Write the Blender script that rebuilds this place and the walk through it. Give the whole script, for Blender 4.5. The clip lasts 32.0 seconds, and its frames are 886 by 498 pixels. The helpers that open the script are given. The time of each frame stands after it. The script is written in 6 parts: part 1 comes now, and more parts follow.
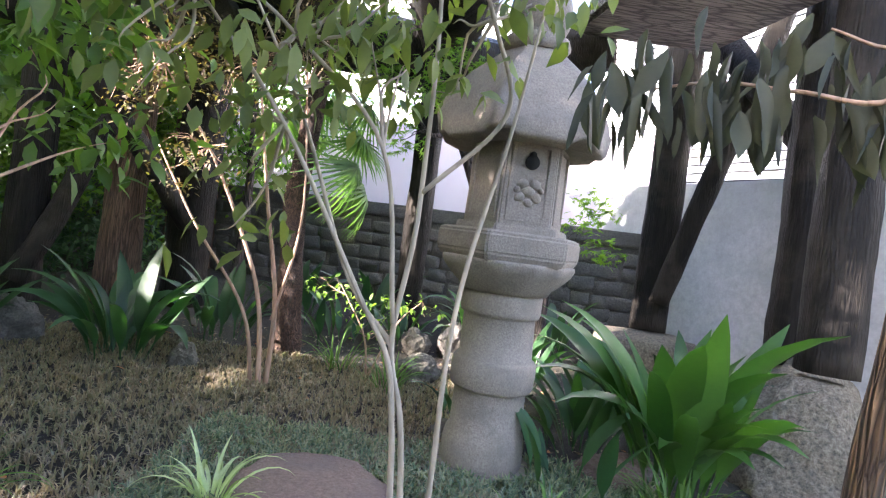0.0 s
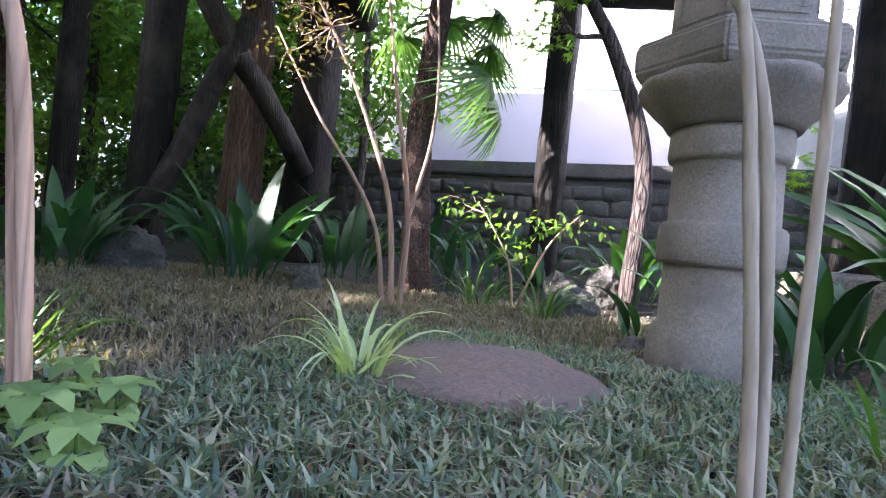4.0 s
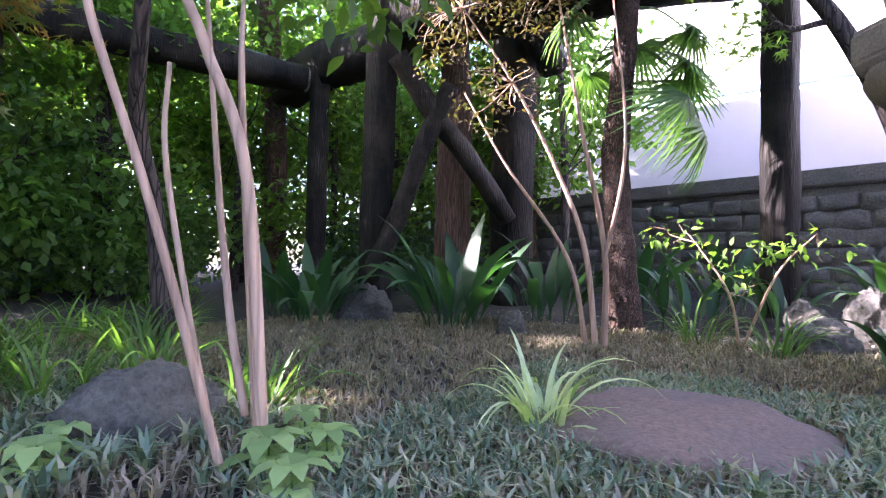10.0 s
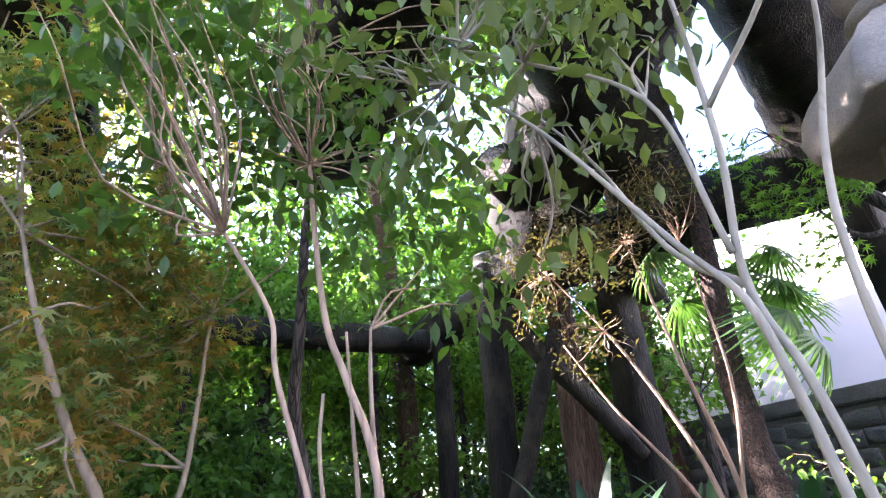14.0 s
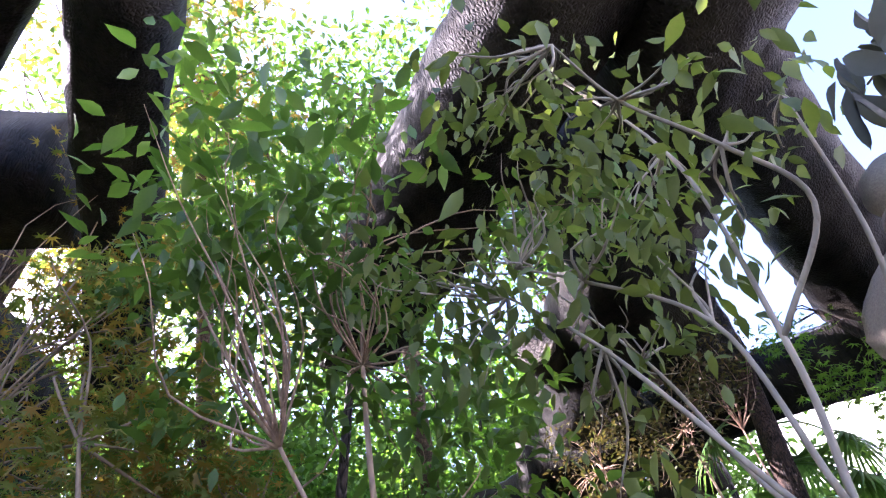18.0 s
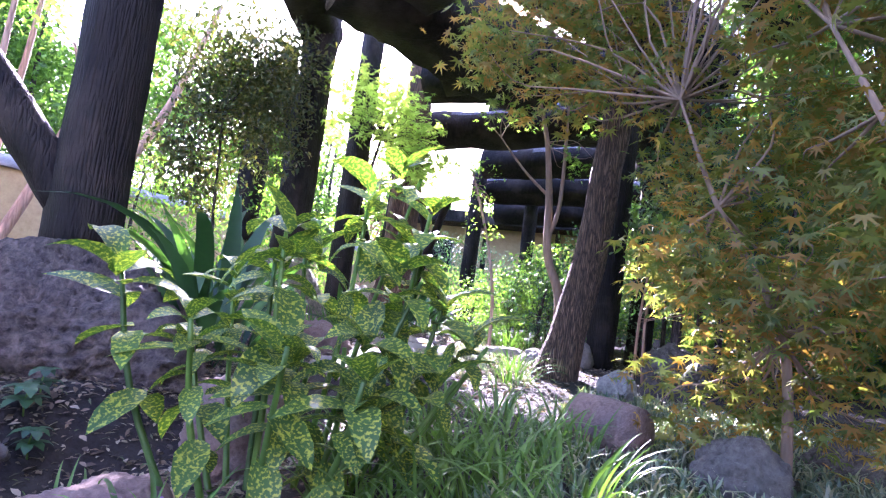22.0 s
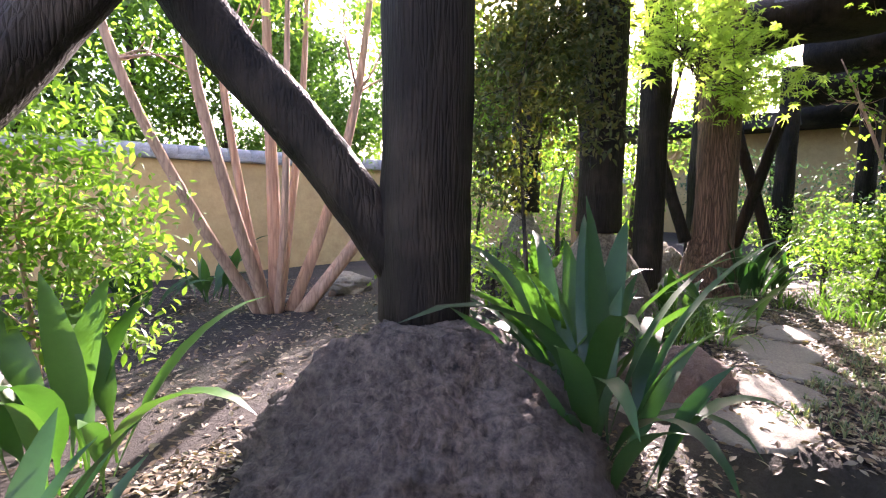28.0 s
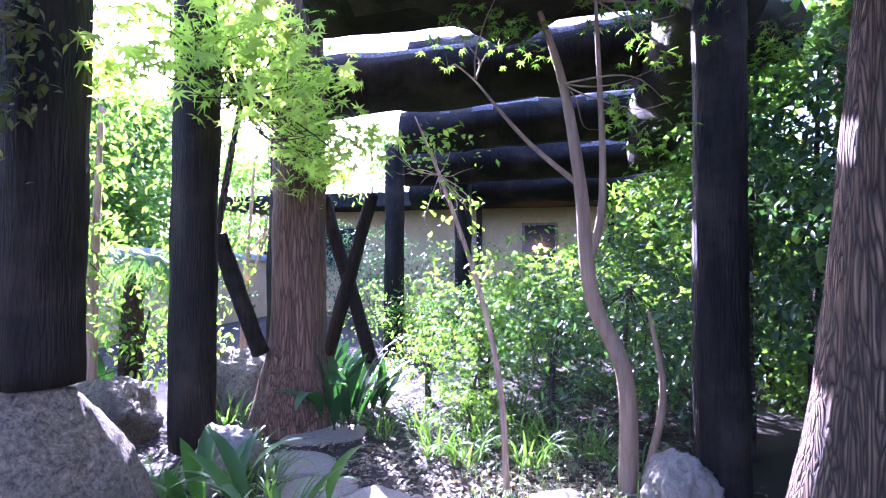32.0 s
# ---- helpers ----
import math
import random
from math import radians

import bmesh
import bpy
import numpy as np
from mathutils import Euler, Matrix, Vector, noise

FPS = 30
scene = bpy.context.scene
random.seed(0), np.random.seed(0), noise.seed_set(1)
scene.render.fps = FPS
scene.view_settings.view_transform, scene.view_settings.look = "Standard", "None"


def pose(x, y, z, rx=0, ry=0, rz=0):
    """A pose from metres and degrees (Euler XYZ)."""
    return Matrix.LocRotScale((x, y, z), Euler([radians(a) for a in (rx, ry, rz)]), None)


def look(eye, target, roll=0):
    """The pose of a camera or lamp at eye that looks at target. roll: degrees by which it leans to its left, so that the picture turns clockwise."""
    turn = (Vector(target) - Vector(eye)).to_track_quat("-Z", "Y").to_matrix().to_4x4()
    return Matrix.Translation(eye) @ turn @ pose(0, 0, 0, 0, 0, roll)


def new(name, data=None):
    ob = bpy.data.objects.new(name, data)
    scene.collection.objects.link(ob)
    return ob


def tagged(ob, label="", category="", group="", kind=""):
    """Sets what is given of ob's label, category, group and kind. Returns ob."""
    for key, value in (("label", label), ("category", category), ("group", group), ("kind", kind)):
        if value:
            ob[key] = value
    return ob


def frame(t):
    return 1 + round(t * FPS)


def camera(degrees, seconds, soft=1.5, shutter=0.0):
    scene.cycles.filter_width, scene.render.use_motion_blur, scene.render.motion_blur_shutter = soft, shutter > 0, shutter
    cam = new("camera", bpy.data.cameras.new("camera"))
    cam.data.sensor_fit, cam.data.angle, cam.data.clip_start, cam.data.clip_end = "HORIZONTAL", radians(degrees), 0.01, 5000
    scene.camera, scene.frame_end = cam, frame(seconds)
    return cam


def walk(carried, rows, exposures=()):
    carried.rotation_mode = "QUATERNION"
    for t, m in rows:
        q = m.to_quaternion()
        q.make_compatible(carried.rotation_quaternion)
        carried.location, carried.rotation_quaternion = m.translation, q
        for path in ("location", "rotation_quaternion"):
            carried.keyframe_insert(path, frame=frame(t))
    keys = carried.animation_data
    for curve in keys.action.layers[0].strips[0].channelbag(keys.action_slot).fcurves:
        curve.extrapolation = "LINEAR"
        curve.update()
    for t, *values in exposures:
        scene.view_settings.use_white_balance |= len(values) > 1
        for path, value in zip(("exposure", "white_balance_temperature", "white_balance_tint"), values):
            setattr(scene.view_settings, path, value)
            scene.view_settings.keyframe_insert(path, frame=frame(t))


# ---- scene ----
cam = camera(78.5, 32.0, 1.2)
PATH = [
    (0, -0.114, 0.102, 1.408, 88.69, -7.72, 1.04),
    (0.5, -0.197, 0.267, 1.348, 87.68, -10.11, 2.51),
    (1, -0.27, 0.414, 1.288, 88.35, -12.81, 6.43),
    (1.5, -0.311, 0.513, 1.229, 89.22, -12.58, 9.63),
    (2, -0.326, 0.588, 1.153, 91.8, -12.01, 11.89),
    (2.5, -0.337, 0.671, 1.057, 88.11, -6.88, 11.76),
    (4.5, -0.388, 0.618, 0.741, 90.68, -5.78, 10.93),
    (5, -0.393, 0.571, 0.763, 94.51, -5.75, 9.54),
    (5.5, -0.383, 0.558, 0.777, 99.17, -6.03, 7.12),
    (6, -0.361, 0.580, 0.784, 100.53, -5.48, 4.02),
    (6.5, -0.334, 0.605, 0.788, 101.71, -4.88, 0.68),
    (7, -0.317, 0.612, 0.792, 102.89, -4.1, -1.54),
    (7.5, -0.332, 0.609, 0.788, 101.9, -4.72, 1.09),
    (8, -0.358, 0.582, 0.786, 98.12, -5.84, 6.17),
    (8.5, -0.351, 0.547, 0.802, 94.72, -5.97, 12.06),
    (9, -0.318, 0.568, 0.814, 93.31, -4.95, 17.8),
    (9.5, -0.293, 0.609, 0.812, 92.28, -3.32, 25.67),
    (10, -0.265, 0.650, 0.808, 91.76, -1.13, 34.26),
    (10.5, -0.242, 0.675, 0.813, 91.44, -0.27, 40.34),
    (11, -0.224, 0.659, 0.822, 92.12, -0.43, 45.32),
    (11.5, -0.212, 0.642, 0.829, 93.62, -0.88, 46.98),
    (12, -0.189, 0.620, 0.84, 95.89, -1.06, 48.1),
    (12.5, -0.147, 0.591, 0.843, 99.56, -0.87, 48.55),
    (13, -0.082, 0.545, 0.838, 104.56, -0.07, 48.67),
    (13.5, -0.018, 0.492, 0.842, 110.26, 1.2, 48.81),
    (14, 0.038, 0.453, 0.862, 116.44, 3.72, 48.93),
    (14.5, 0.069, 0.434, 0.886, 122.5, 3.71, 48.38),
    (15, 0.09, 0.422, 0.906, 126.78, 5.17, 48.38),
    (15.5, 0.106, 0.407, 0.922, 130.2, 6.01, 48.34),
    (17.5, -0.024, 0.375, 0.963, 136.543, 4.922, 49.496),
    (18, 0.049, 0.344, 0.963, 133.808, 2.685, 51.922),
    (18.5, 0.073, 0.297, 0.962, 129.627, 0.747, 56.502),
    (19, 0.122, 0.260, 0.957, 124.505, -0.331, 62.447),
    (19.5, 0.176, 0.213, 0.936, 118.842, -0.707, 69.159),
    (20, 0.191, 0.176, 0.905, 113.189, -0.644, 75.94),
    (20.5, 0.066, 0.155, 0.915, 107.179, -1.141, 83.163),
    (21, -0.028, 0.139, 0.923, 102.43, -3.057, 90.805),
    (21.5, -0.117, 0.134, 0.908, 98.61, -5.954, 99.958),
    (22, -0.234, 0.112, 0.891, 94.71, -7.45, 110.65),
    (22.5, -0.251, 0.075, 0.891, 91.12, -4.79, 116.93),
    (23, -0.237, 0.044, 0.896, 89.86, -3.79, 120.22),
    (23.5, -0.222, 0.029, 0.896, 89.02, -3.42, 121),
    (24, -0.227, 0.018, 0.898, 88.15, -2.69, 122.09),
    (24.5, -0.229, 0.003, 0.904, 87.23, -1.92, 123.92),
    (25, -0.235, -0.020, 0.921, 85.51, -1.25, 125.92),
    (25.5, -0.233, -0.036, 0.972, 84.15, -0.21, 128.33),
    (26, -0.201, -0.053, 1.034, 83.84, 0.46, 131.97),
    (26.5, -0.185, -0.079, 1.098, 84.51, 0.85, 138.48),
    (28.5, -0.937, -1.140, 1.408, 85.58, -1.56, 130.88),
    (29, -1.255, -1.168, 1.457, 88.3, 0.66, 121.66),
    (29.5, -1.522, -1.189, 1.494, 90.71, 2.52, 111.42),
    (30, -1.727, -1.191, 1.516, 92.35, 3.72, 102.73),
    (30.5, -1.845, -1.141, 1.538, 92.2, 2.54, 101.12),
    (31, -2.005, -1.111, 1.54, 92.32, 1.21, 100.03),
    (31.5, -2.246, -1.104, 1.524, 92.41, 0.05, 99.69),
    (32, -2.515, -1.090, 1.518, 92.14, 0.25, 99.89),
]
walk(cam, [(t, pose(x, y, z, rx, ry, rz)) for t, x, y, z, rx, ry, rz in PATH], [(0.0, 3.5, 6150, 23), (2.0, 3.55, 5950, 22), (5.0, 3.25, 5650, 30), (8.0, 3.25, 5700, 31), (12.0, 3.8, 5600, 42), (14.0, 3.7, 5750, 28), (15.0, 3.4, 5750, 33), (18.0, 3.1, 5600, 38), (20.0, 3.45, 5150, 42), (21.0, 3.5, 5200, 48), (22.0, 3.45, 5250, 51), (23.0, 3.25, 5800, 43), (26.0, 2.95, 6150, 35), (29.0, 2.8, 6350, 37), (30.0, 3.1, 5900, 43), (31.0, 3.45, 5300, 50), (32.0, 3.55, 4850, 54)])

# ---- sky and sun ----
SUN_YAW, SUN_UP = 119.5, 26.0
world = bpy.data.worlds.new("sky")
scene.world = world
world.use_nodes = True
wn = world.node_tree.nodes
sky = wn.new("ShaderNodeTexSky")
sky.sky_type = "NISHITA"
sky.sun_disc = False
sky.sun_elevation = radians(SUN_UP)
sky.sun_rotation = radians(360 - SUN_YAW)
sky.dust_density = 2.5
wn["Background"].inputs[1].default_value = 0.125
world.node_tree.links.new(sky.outputs[0], wn["Background"].inputs[0])
lamp = bpy.data.lights.new("sun", "SUN")
lamp.energy, lamp.angle, lamp.color = 5.0, radians(0.6), (1.0, 0.91, 0.78)
sun = new("sun", lamp)
sun.matrix_world = look((0, 0, 0), (math.sin(radians(SUN_YAW)) * math.cos(radians(SUN_UP)), -math.cos(radians(SUN_YAW)) * math.cos(radians(SUN_UP)), -math.sin(radians(SUN_UP))))


# ---- materials ----
def material(name):
    m = bpy.data.materials.new(name)
    m.use_nodes = True
    return m, m.node_tree.nodes, m.node_tree.links, m.node_tree.nodes["Principled BSDF"]


def ramp(nodes, links, source, stops):
    r = nodes.new("ShaderNodeValToRGB")
    e = r.color_ramp.elements
    while len(e) < len(stops):
        e.new(0.5)
    for k, (at, colour) in enumerate(stops):
        e[k].position, e[k].color = at, (*colour, 1)
    links.new(source, r.inputs[0])
    return r.outputs[0]


def grain(nodes, links, scale, detail=6.0, rough=0.6, stretch=None):
    tc = nodes.new("ShaderNodeTexCoord")
    mp = nodes.new("ShaderNodeMapping")
    links.new(tc.outputs["Object"], mp.inputs[0])
    if stretch:
        mp.inputs[3].default_value = stretch
    n = nodes.new("ShaderNodeTexNoise")
    n.inputs["Scale"].default_value, n.inputs["Detail"].default_value, n.inputs["Roughness"].default_value = scale, detail, rough
    links.new(mp.outputs[0], n.inputs[0])
    return n.outputs[0], mp.outputs[0]


def bumped(nodes, links, bsdf, height, strength, distance):
    b = nodes.new("ShaderNodeBump")
    b.inputs["Strength"].default_value, b.inputs["Distance"].default_value = strength, distance
    links.new(height, b.inputs["Height"])
    links.new(b.outputs[0], bsdf.inputs["Normal"])


def mix(nodes, links, fac, a, b, how="MIX"):
    m = nodes.new("ShaderNodeMix")
    m.data_type, m.blend_type = "RGBA", how
    for k, v in ((0, fac), (6, a), (7, b)):
        if isinstance(v, (int, float)):
            m.inputs[k].default_value = v
        elif isinstance(v, tuple):
            m.inputs[k].default_value = (*v, 1)
        else:
            links.new(v, m.inputs[k])
    return m.outputs[2]


def stone_mat(name, dark, light, scale=14.0, bump=0.012, stain=(0.08, 0.085, 0.07)):
    m, n, l, b = material(name)
    fine, co = grain(n, l, scale * 4, 8, 0.7)
    big, _ = grain(n, l, scale * 0.25, 4)
    base = ramp(n, l, fine, [(0.3, dark), (0.7, light)])
    patch = ramp(n, l, big, [(0.48, (0, 0, 0)), (0.68, (1, 1, 1))])
    l.new(mix(n, l, patch, base, mix(n, l, 0.55, base, stain)), b.inputs["Base Color"])
    b.inputs["Roughness"].default_value = 0.88
    both = n.new("ShaderNodeMath")
    both.operation = "ADD"
    l.new(fine, both.inputs[0])
    l.new(big, both.inputs[1])
    bumped(n, l, b, both.outputs[0], 0.9, bump)
    return m


def bark_mat(name, dark, light, scale=9.0, stretch=(1, 1, 0.12), bump=0.02, rough=0.85, wobble=0.06, ridge=0.17, smooth=0.0):
    m, n, l, b = material(name)
    fine, co = grain(n, l, scale * 3, 7, 0.65, stretch)
    w = n.new("ShaderNodeTexVoronoi")
    w.feature = "DISTANCE_TO_EDGE"
    w.inputs["Scale"].default_value = scale * 5.5
    warp = n.new("ShaderNodeTexNoise")
    warp.inputs["Scale"].default_value = scale * 1.2
    l.new(co, warp.inputs[0])
    l.new(mix(n, l, wobble, co, warp.outputs[1]), w.inputs[0])
    crack = ramp(n, l, w.outputs[0], [(0.0, (smooth, smooth, smooth)), (ridge, (1, 1, 1))])
    big, _ = grain(n, l, 2.2, 3)
    tone = ramp(n, l, fine, [(0.3, dark), (0.72, light)])
    tone = mix(n, l, big, tone, mix(n, l, 0.5, tone, light))
    l.new(mix(n, l, crack, tuple(c * 0.55 for c in dark), tone), b.inputs["Base Color"])
    b.inputs["Roughness"].default_value = rough
    h = n.new("ShaderNodeMath")
    h.operation = "MULTIPLY_ADD"
    l.new(fine, h.inputs[0])
    h.inputs[1].default_value = 0.6
    l.new(crack, h.inputs[2])
    bumped(n, l, b, h.outputs[0], 0.8, bump)
    return m


def char_mat():
    m, n, l, b = material("charred_wood")
    fine, co = grain(n, l, 22, 8, 0.7, (1, 1, 0.1))
    w = n.new("ShaderNodeTexVoronoi")
    w.feature = "DISTANCE_TO_EDGE"
    w.inputs["Scale"].default_value = 60
    l.new(co, w.inputs[0])
    big, _ = grain(n, l, 1.6, 5)
    tone = ramp(n, l, fine, [(0.35, (0.0036, 0.0031, 0.0025)), (0.75, (0.021, 0.0175, 0.0125))])
    worn = ramp(n, l, big, [(0.48, (0, 0, 0)), (0.72, (1, 1, 1))])
    l.new(mix(n, l, worn, tone, (0.062, 0.051, 0.037)), b.inputs["Base Color"])
    b.inputs["Roughness"].default_value = 0.7
    b.inputs["Specular IOR Level"].default_value = 0.22
    h = n.new("ShaderNodeMath")
    h.operation = "MULTIPLY_ADD"
    l.new(w.outputs[0], h.inputs[0])
    h.inputs[1].default_value = 1.6
    l.new(fine, h.inputs[2])
    bumped(n, l, b, h.outputs[0], 0.7, 0.012)
    return m


def leaf_mat(name, dark, light, shine=0.35, through_it=0.4, spots=None, hot=None):
    m, n, l, b = material(name)
    g = n.new("ShaderNodeNewGeometry")
    inf = n.new("ShaderNodeObjectInfo")
    pick = n.new("ShaderNodeMath")
    pick.operation = "ADD"
    l.new(g.outputs["Random Per Island"], pick.inputs[0])
    l.new(inf.outputs["Random"], pick.inputs[1])
    fr = n.new("ShaderNodeMath")
    fr.operation = "FRACT"
    l.new(pick.outputs[0], fr.inputs[0])
    stops = [(0.0, dark), (0.8, light)]
    if hot:
        stops = [(0.0, dark), (0.55, light), (0.8, hot), (1.0, hot)]
    tone = ramp(n, l, fr.outputs[0], stops)
    vein, _ = grain(n, l, 60, 3)
    tone = mix(n, l, 0.35, tone, mix(n, l, vein, dark, light))
    if spots:
        sp = n.new("ShaderNodeTexNoise")
        sp.inputs["Scale"].default_value, sp.inputs["Detail"].default_value = 135, 3
        tc = n.new("ShaderNodeTexCoord")
        l.new(tc.outputs["Object"], sp.inputs[0])
        tone = mix(n, l, ramp(n, l, sp.outputs[0], [(0.5, (0, 0, 0)), (0.6, (1, 1, 1))]), tone, spots)
    l.new(tone, b.inputs["Base Color"])
    b.inputs["Roughness"].default_value = 1.0 - shine * 1.5
    t = n.new("ShaderNodeBsdfTranslucent")
    l.new(mix(n, l, 1.0, tone, (1.9, 2.1, 0.75), "MULTIPLY"), t.inputs[0])
    ms = n.new("ShaderNodeMixShader")
    ms.inputs[0].default_value = through_it
    l.new(b.outputs[0], ms.inputs[1])
    l.new(t.outputs[0], ms.inputs[2])
    l.new(ms.outputs[0], n["Material Output"].inputs[0])
    return m


def plain_mat(name, colour, rough=0.8, vary=0.15, scale=6.0, bump=0.003, metal=0.0):
    m, n, l, b = material(name)
    f, _ = grain(n, l, scale, 7)
    l.new(ramp(n, l, f, [(0.25, tuple(c * (1 - vary) for c in colour)), (0.75, tuple(min(1, c * (1 + vary)) for c in colour))]), b.inputs["Base Color"])
    b.inputs["Roughness"].default_value, b.inputs["Metallic"].default_value = rough, metal
    bumped(n, l, b, f, 0.5, bump)
    return m


def soil_mat():
    m, n, l, b = material("garden_soil")
    fine, _ = grain(n, l, 55, 8, 0.75)
    mid, _ = grain(n, l, 6, 6)
    big, _ = grain(n, l, 0.8, 4)
    tone = ramp(n, l, fine, [(0.3, (0.007, 0.006, 0.005)), (0.7, (0.042, 0.033, 0.026))])
    tone = mix(n, l, ramp(n, l, mid, [(0.45, (0, 0, 0)), (0.7, (1, 1, 1))]), tone, (0.045, 0.036, 0.028))
    l.new(mix(n, l, ramp(n, l, big, [(0.45, (0, 0, 0)), (0.65, (1, 1, 1))]), tone, mix(n, l, 0.6, tone, (0.05, 0.055, 0.02))), b.inputs["Base Color"])
    b.inputs["Roughness"].default_value = 0.95
    bumped(n, l, b, fine, 1.0, 0.02)
    return m


def siding_mat():
    return plain_mat("white_siding", (0.72, 0.75, 0.8), 0.6, 0.04, 3, 0.001)


CHAR = char_mat()
CUT = bark_mat("weathered_log_end", (0.16, 0.13, 0.11), (0.42, 0.36, 0.31), 6, (1, 1, 1), 0.006)
SOFFIT = bark_mat("weathered_plank", (0.10, 0.08, 0.07), (0.30, 0.25, 0.22), 5, (0.15, 1, 1), 0.006)
BEAM_TOP = bark_mat("bleached_skylit_log_top", (0.07, 0.075, 0.09), (0.24, 0.25, 0.28), 6, (1, 1, 0.1), 0.008)
LANTERN = stone_mat("carved_sandstone", (0.17, 0.142, 0.112), (0.34, 0.29, 0.232), 30, 0.004, (0.16, 0.14, 0.115))
GRANITE = stone_mat("rough_granite", (0.048, 0.041, 0.027), (0.42, 0.36, 0.25), 12, 0.06, (0.09, 0.08, 0.065))
DARK_GRANITE = stone_mat("dark_lichened_granite", (0.018, 0.014, 0.012), (0.31, 0.25, 0.205), 7, 0.15, (0.05, 0.042, 0.035))
SLAB = stone_mat("pinkish_flat_stone", (0.12, 0.078, 0.06), (0.29, 0.205, 0.162), 20, 0.016, (0.15, 0.12, 0.11))
DARK_ROCK = stone_mat("dark_garden_rock", (0.048, 0.044, 0.036), (0.17, 0.155, 0.122), 14, 0.015)
PALE_ROCK = stone_mat("pale_garden_rock", (0.15, 0.142, 0.115), (0.38, 0.36, 0.29), 14, 0.012, (0.2, 0.18, 0.15))
STEP = stone_mat("stepping_stone", (0.13, 0.12, 0.092), (0.29, 0.265, 0.205), 18, 0.005, (0.19, 0.17, 0.14))
WALL_STONE = stone_mat("old_wall_stone", (0.05, 0.048, 0.042), (0.19, 0.175, 0.155), 16, 0.016, (0.06, 0.065, 0.05))
SOIL = soil_mat()
BARK_BROWN = bark_mat("ridged_brown_bark", (0.065, 0.04, 0.019), (0.37, 0.232, 0.122), 17, (1, 1, 0.07), 0.04, 0.85, 0.07, 0.32)
BARK_RED = bark_mat("stringy_red_bark", (0.055, 0.03, 0.018), (0.26, 0.155, 0.095), 11, (1, 1, 0.06), 0.03, smooth=0.25)
BARK_PALM = bark_mat("fibrous_palm_bark", (0.035, 0.018, 0.012), (0.14, 0.078, 0.05), 16, (1, 1, 0.35), 0.03)
BARK_GREY = bark_mat("smooth_grey_bark", (0.19, 0.155, 0.105), (0.40, 0.335, 0.245), 5, (1, 1, 0.3), 0.006, smooth=0.75)
BARK_TAN = bark_mat("peeling_tan_bark", (0.22, 0.13, 0.085), (0.56, 0.37, 0.25), 6, (1, 1, 0.08), 0.006, smooth=0.6)
BARK_MID = bark_mat("brown_maple_bark", (0.13, 0.085, 0.05), (0.34, 0.235, 0.145), 6, (1, 1, 0.15), 0.005, smooth=0.8)
BARK_DARK = bark_mat("dark_bark", (0.025, 0.019, 0.016), (0.11, 0.08, 0.065), 8, (1, 1, 0.12), 0.02)
PINK_WALL = plain_mat("pale_pink_render", (0.50, 0.45, 0.465), 0.85, 0.05, 1.5)
WHITE_WALL = plain_mat("white_render", (0.82, 0.83, 0.84), 0.8, 0.03, 1.5)
TEAL = plain_mat("teal_trim", (0.25, 0.5, 0.5), 0.5, 0.05)
CONCRETE = stone_mat("stained_concrete", (0.36, 0.36, 0.34), (0.52, 0.52, 0.50), 5, 0.003, (0.25, 0.26, 0.23))
OCHRE = stone_mat("ochre_plaster", (0.42, 0.29, 0.125), (0.58, 0.42, 0.20), 3, 0.002, (0.36, 0.26, 0.12))
TILE = stone_mat("grey_roof_tile", (0.22, 0.22, 0.22), (0.42, 0.42, 0.42), 20, 0.002)
SIDING = siding_mat()
L_GLOSSY = leaf_mat("glossy_green_leaf", (0.04, 0.085, 0.02), (0.12, 0.20, 0.045), 0.4, 0.45)
L_BRIGHT = leaf_mat("bright_green_leaf", (0.055, 0.12, 0.018), (0.17, 0.29, 0.045), 0.3, 0.5)
L_MAPLE = leaf_mat("green_maple_leaf", (0.05, 0.12, 0.018), (0.16, 0.27, 0.05), 0.25, 0.5)
L_AUTUMN = leaf_mat("turning_maple_leaf", (0.075, 0.14, 0.035), (0.22, 0.2, 0.055), 0.25, 0.5, hot=(0.36, 0.16, 0.045))
L_BROWN = leaf_mat("rusty_twig_leaf", (0.045, 0.036, 0.018), (0.115, 0.082, 0.04), 0.25, 0.28, hot=(0.085, 0.1, 0.032))
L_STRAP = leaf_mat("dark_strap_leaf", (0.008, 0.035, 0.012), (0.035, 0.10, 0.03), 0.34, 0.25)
# the strap leaf again, lightened in colour for clumps that stand in sun
L_STRAP_LIT = leaf_mat("sunlit_strap_leaf", (0.02, 0.07, 0.015), (0.065, 0.155, 0.03), 0.42, 0.26)
# leaf paled and made more translucent so its colour carries the sunlight
L_SUNNY = leaf_mat("sunlit_maple_leaf", (0.17, 0.27, 0.05), (0.42, 0.52, 0.16), 0.25, 0.58)
L_PALM = leaf_mat("palm_fan_leaf", (0.035, 0.085, 0.025), (0.11, 0.2, 0.06), 0.35, 0.4)
L_SPOT = leaf_mat("spotted_laurel_leaf", (0.022, 0.07, 0.012), (0.06, 0.135, 0.02), 0.3, 0.28, spots=(0.3, 0.34, 0.035))
L_GRASS = leaf_mat("lily_turf_leaf", (0.026, 0.075, 0.014), (0.11, 0.21, 0.036), 0.35, 0.35)
L_MONDO = leaf_mat("mondo_grass_leaf", (0.03, 0.06, 0.035), (0.17, 0.235, 0.15), 0.38, 0.3, hot=(0.36, 0.33, 0.22))
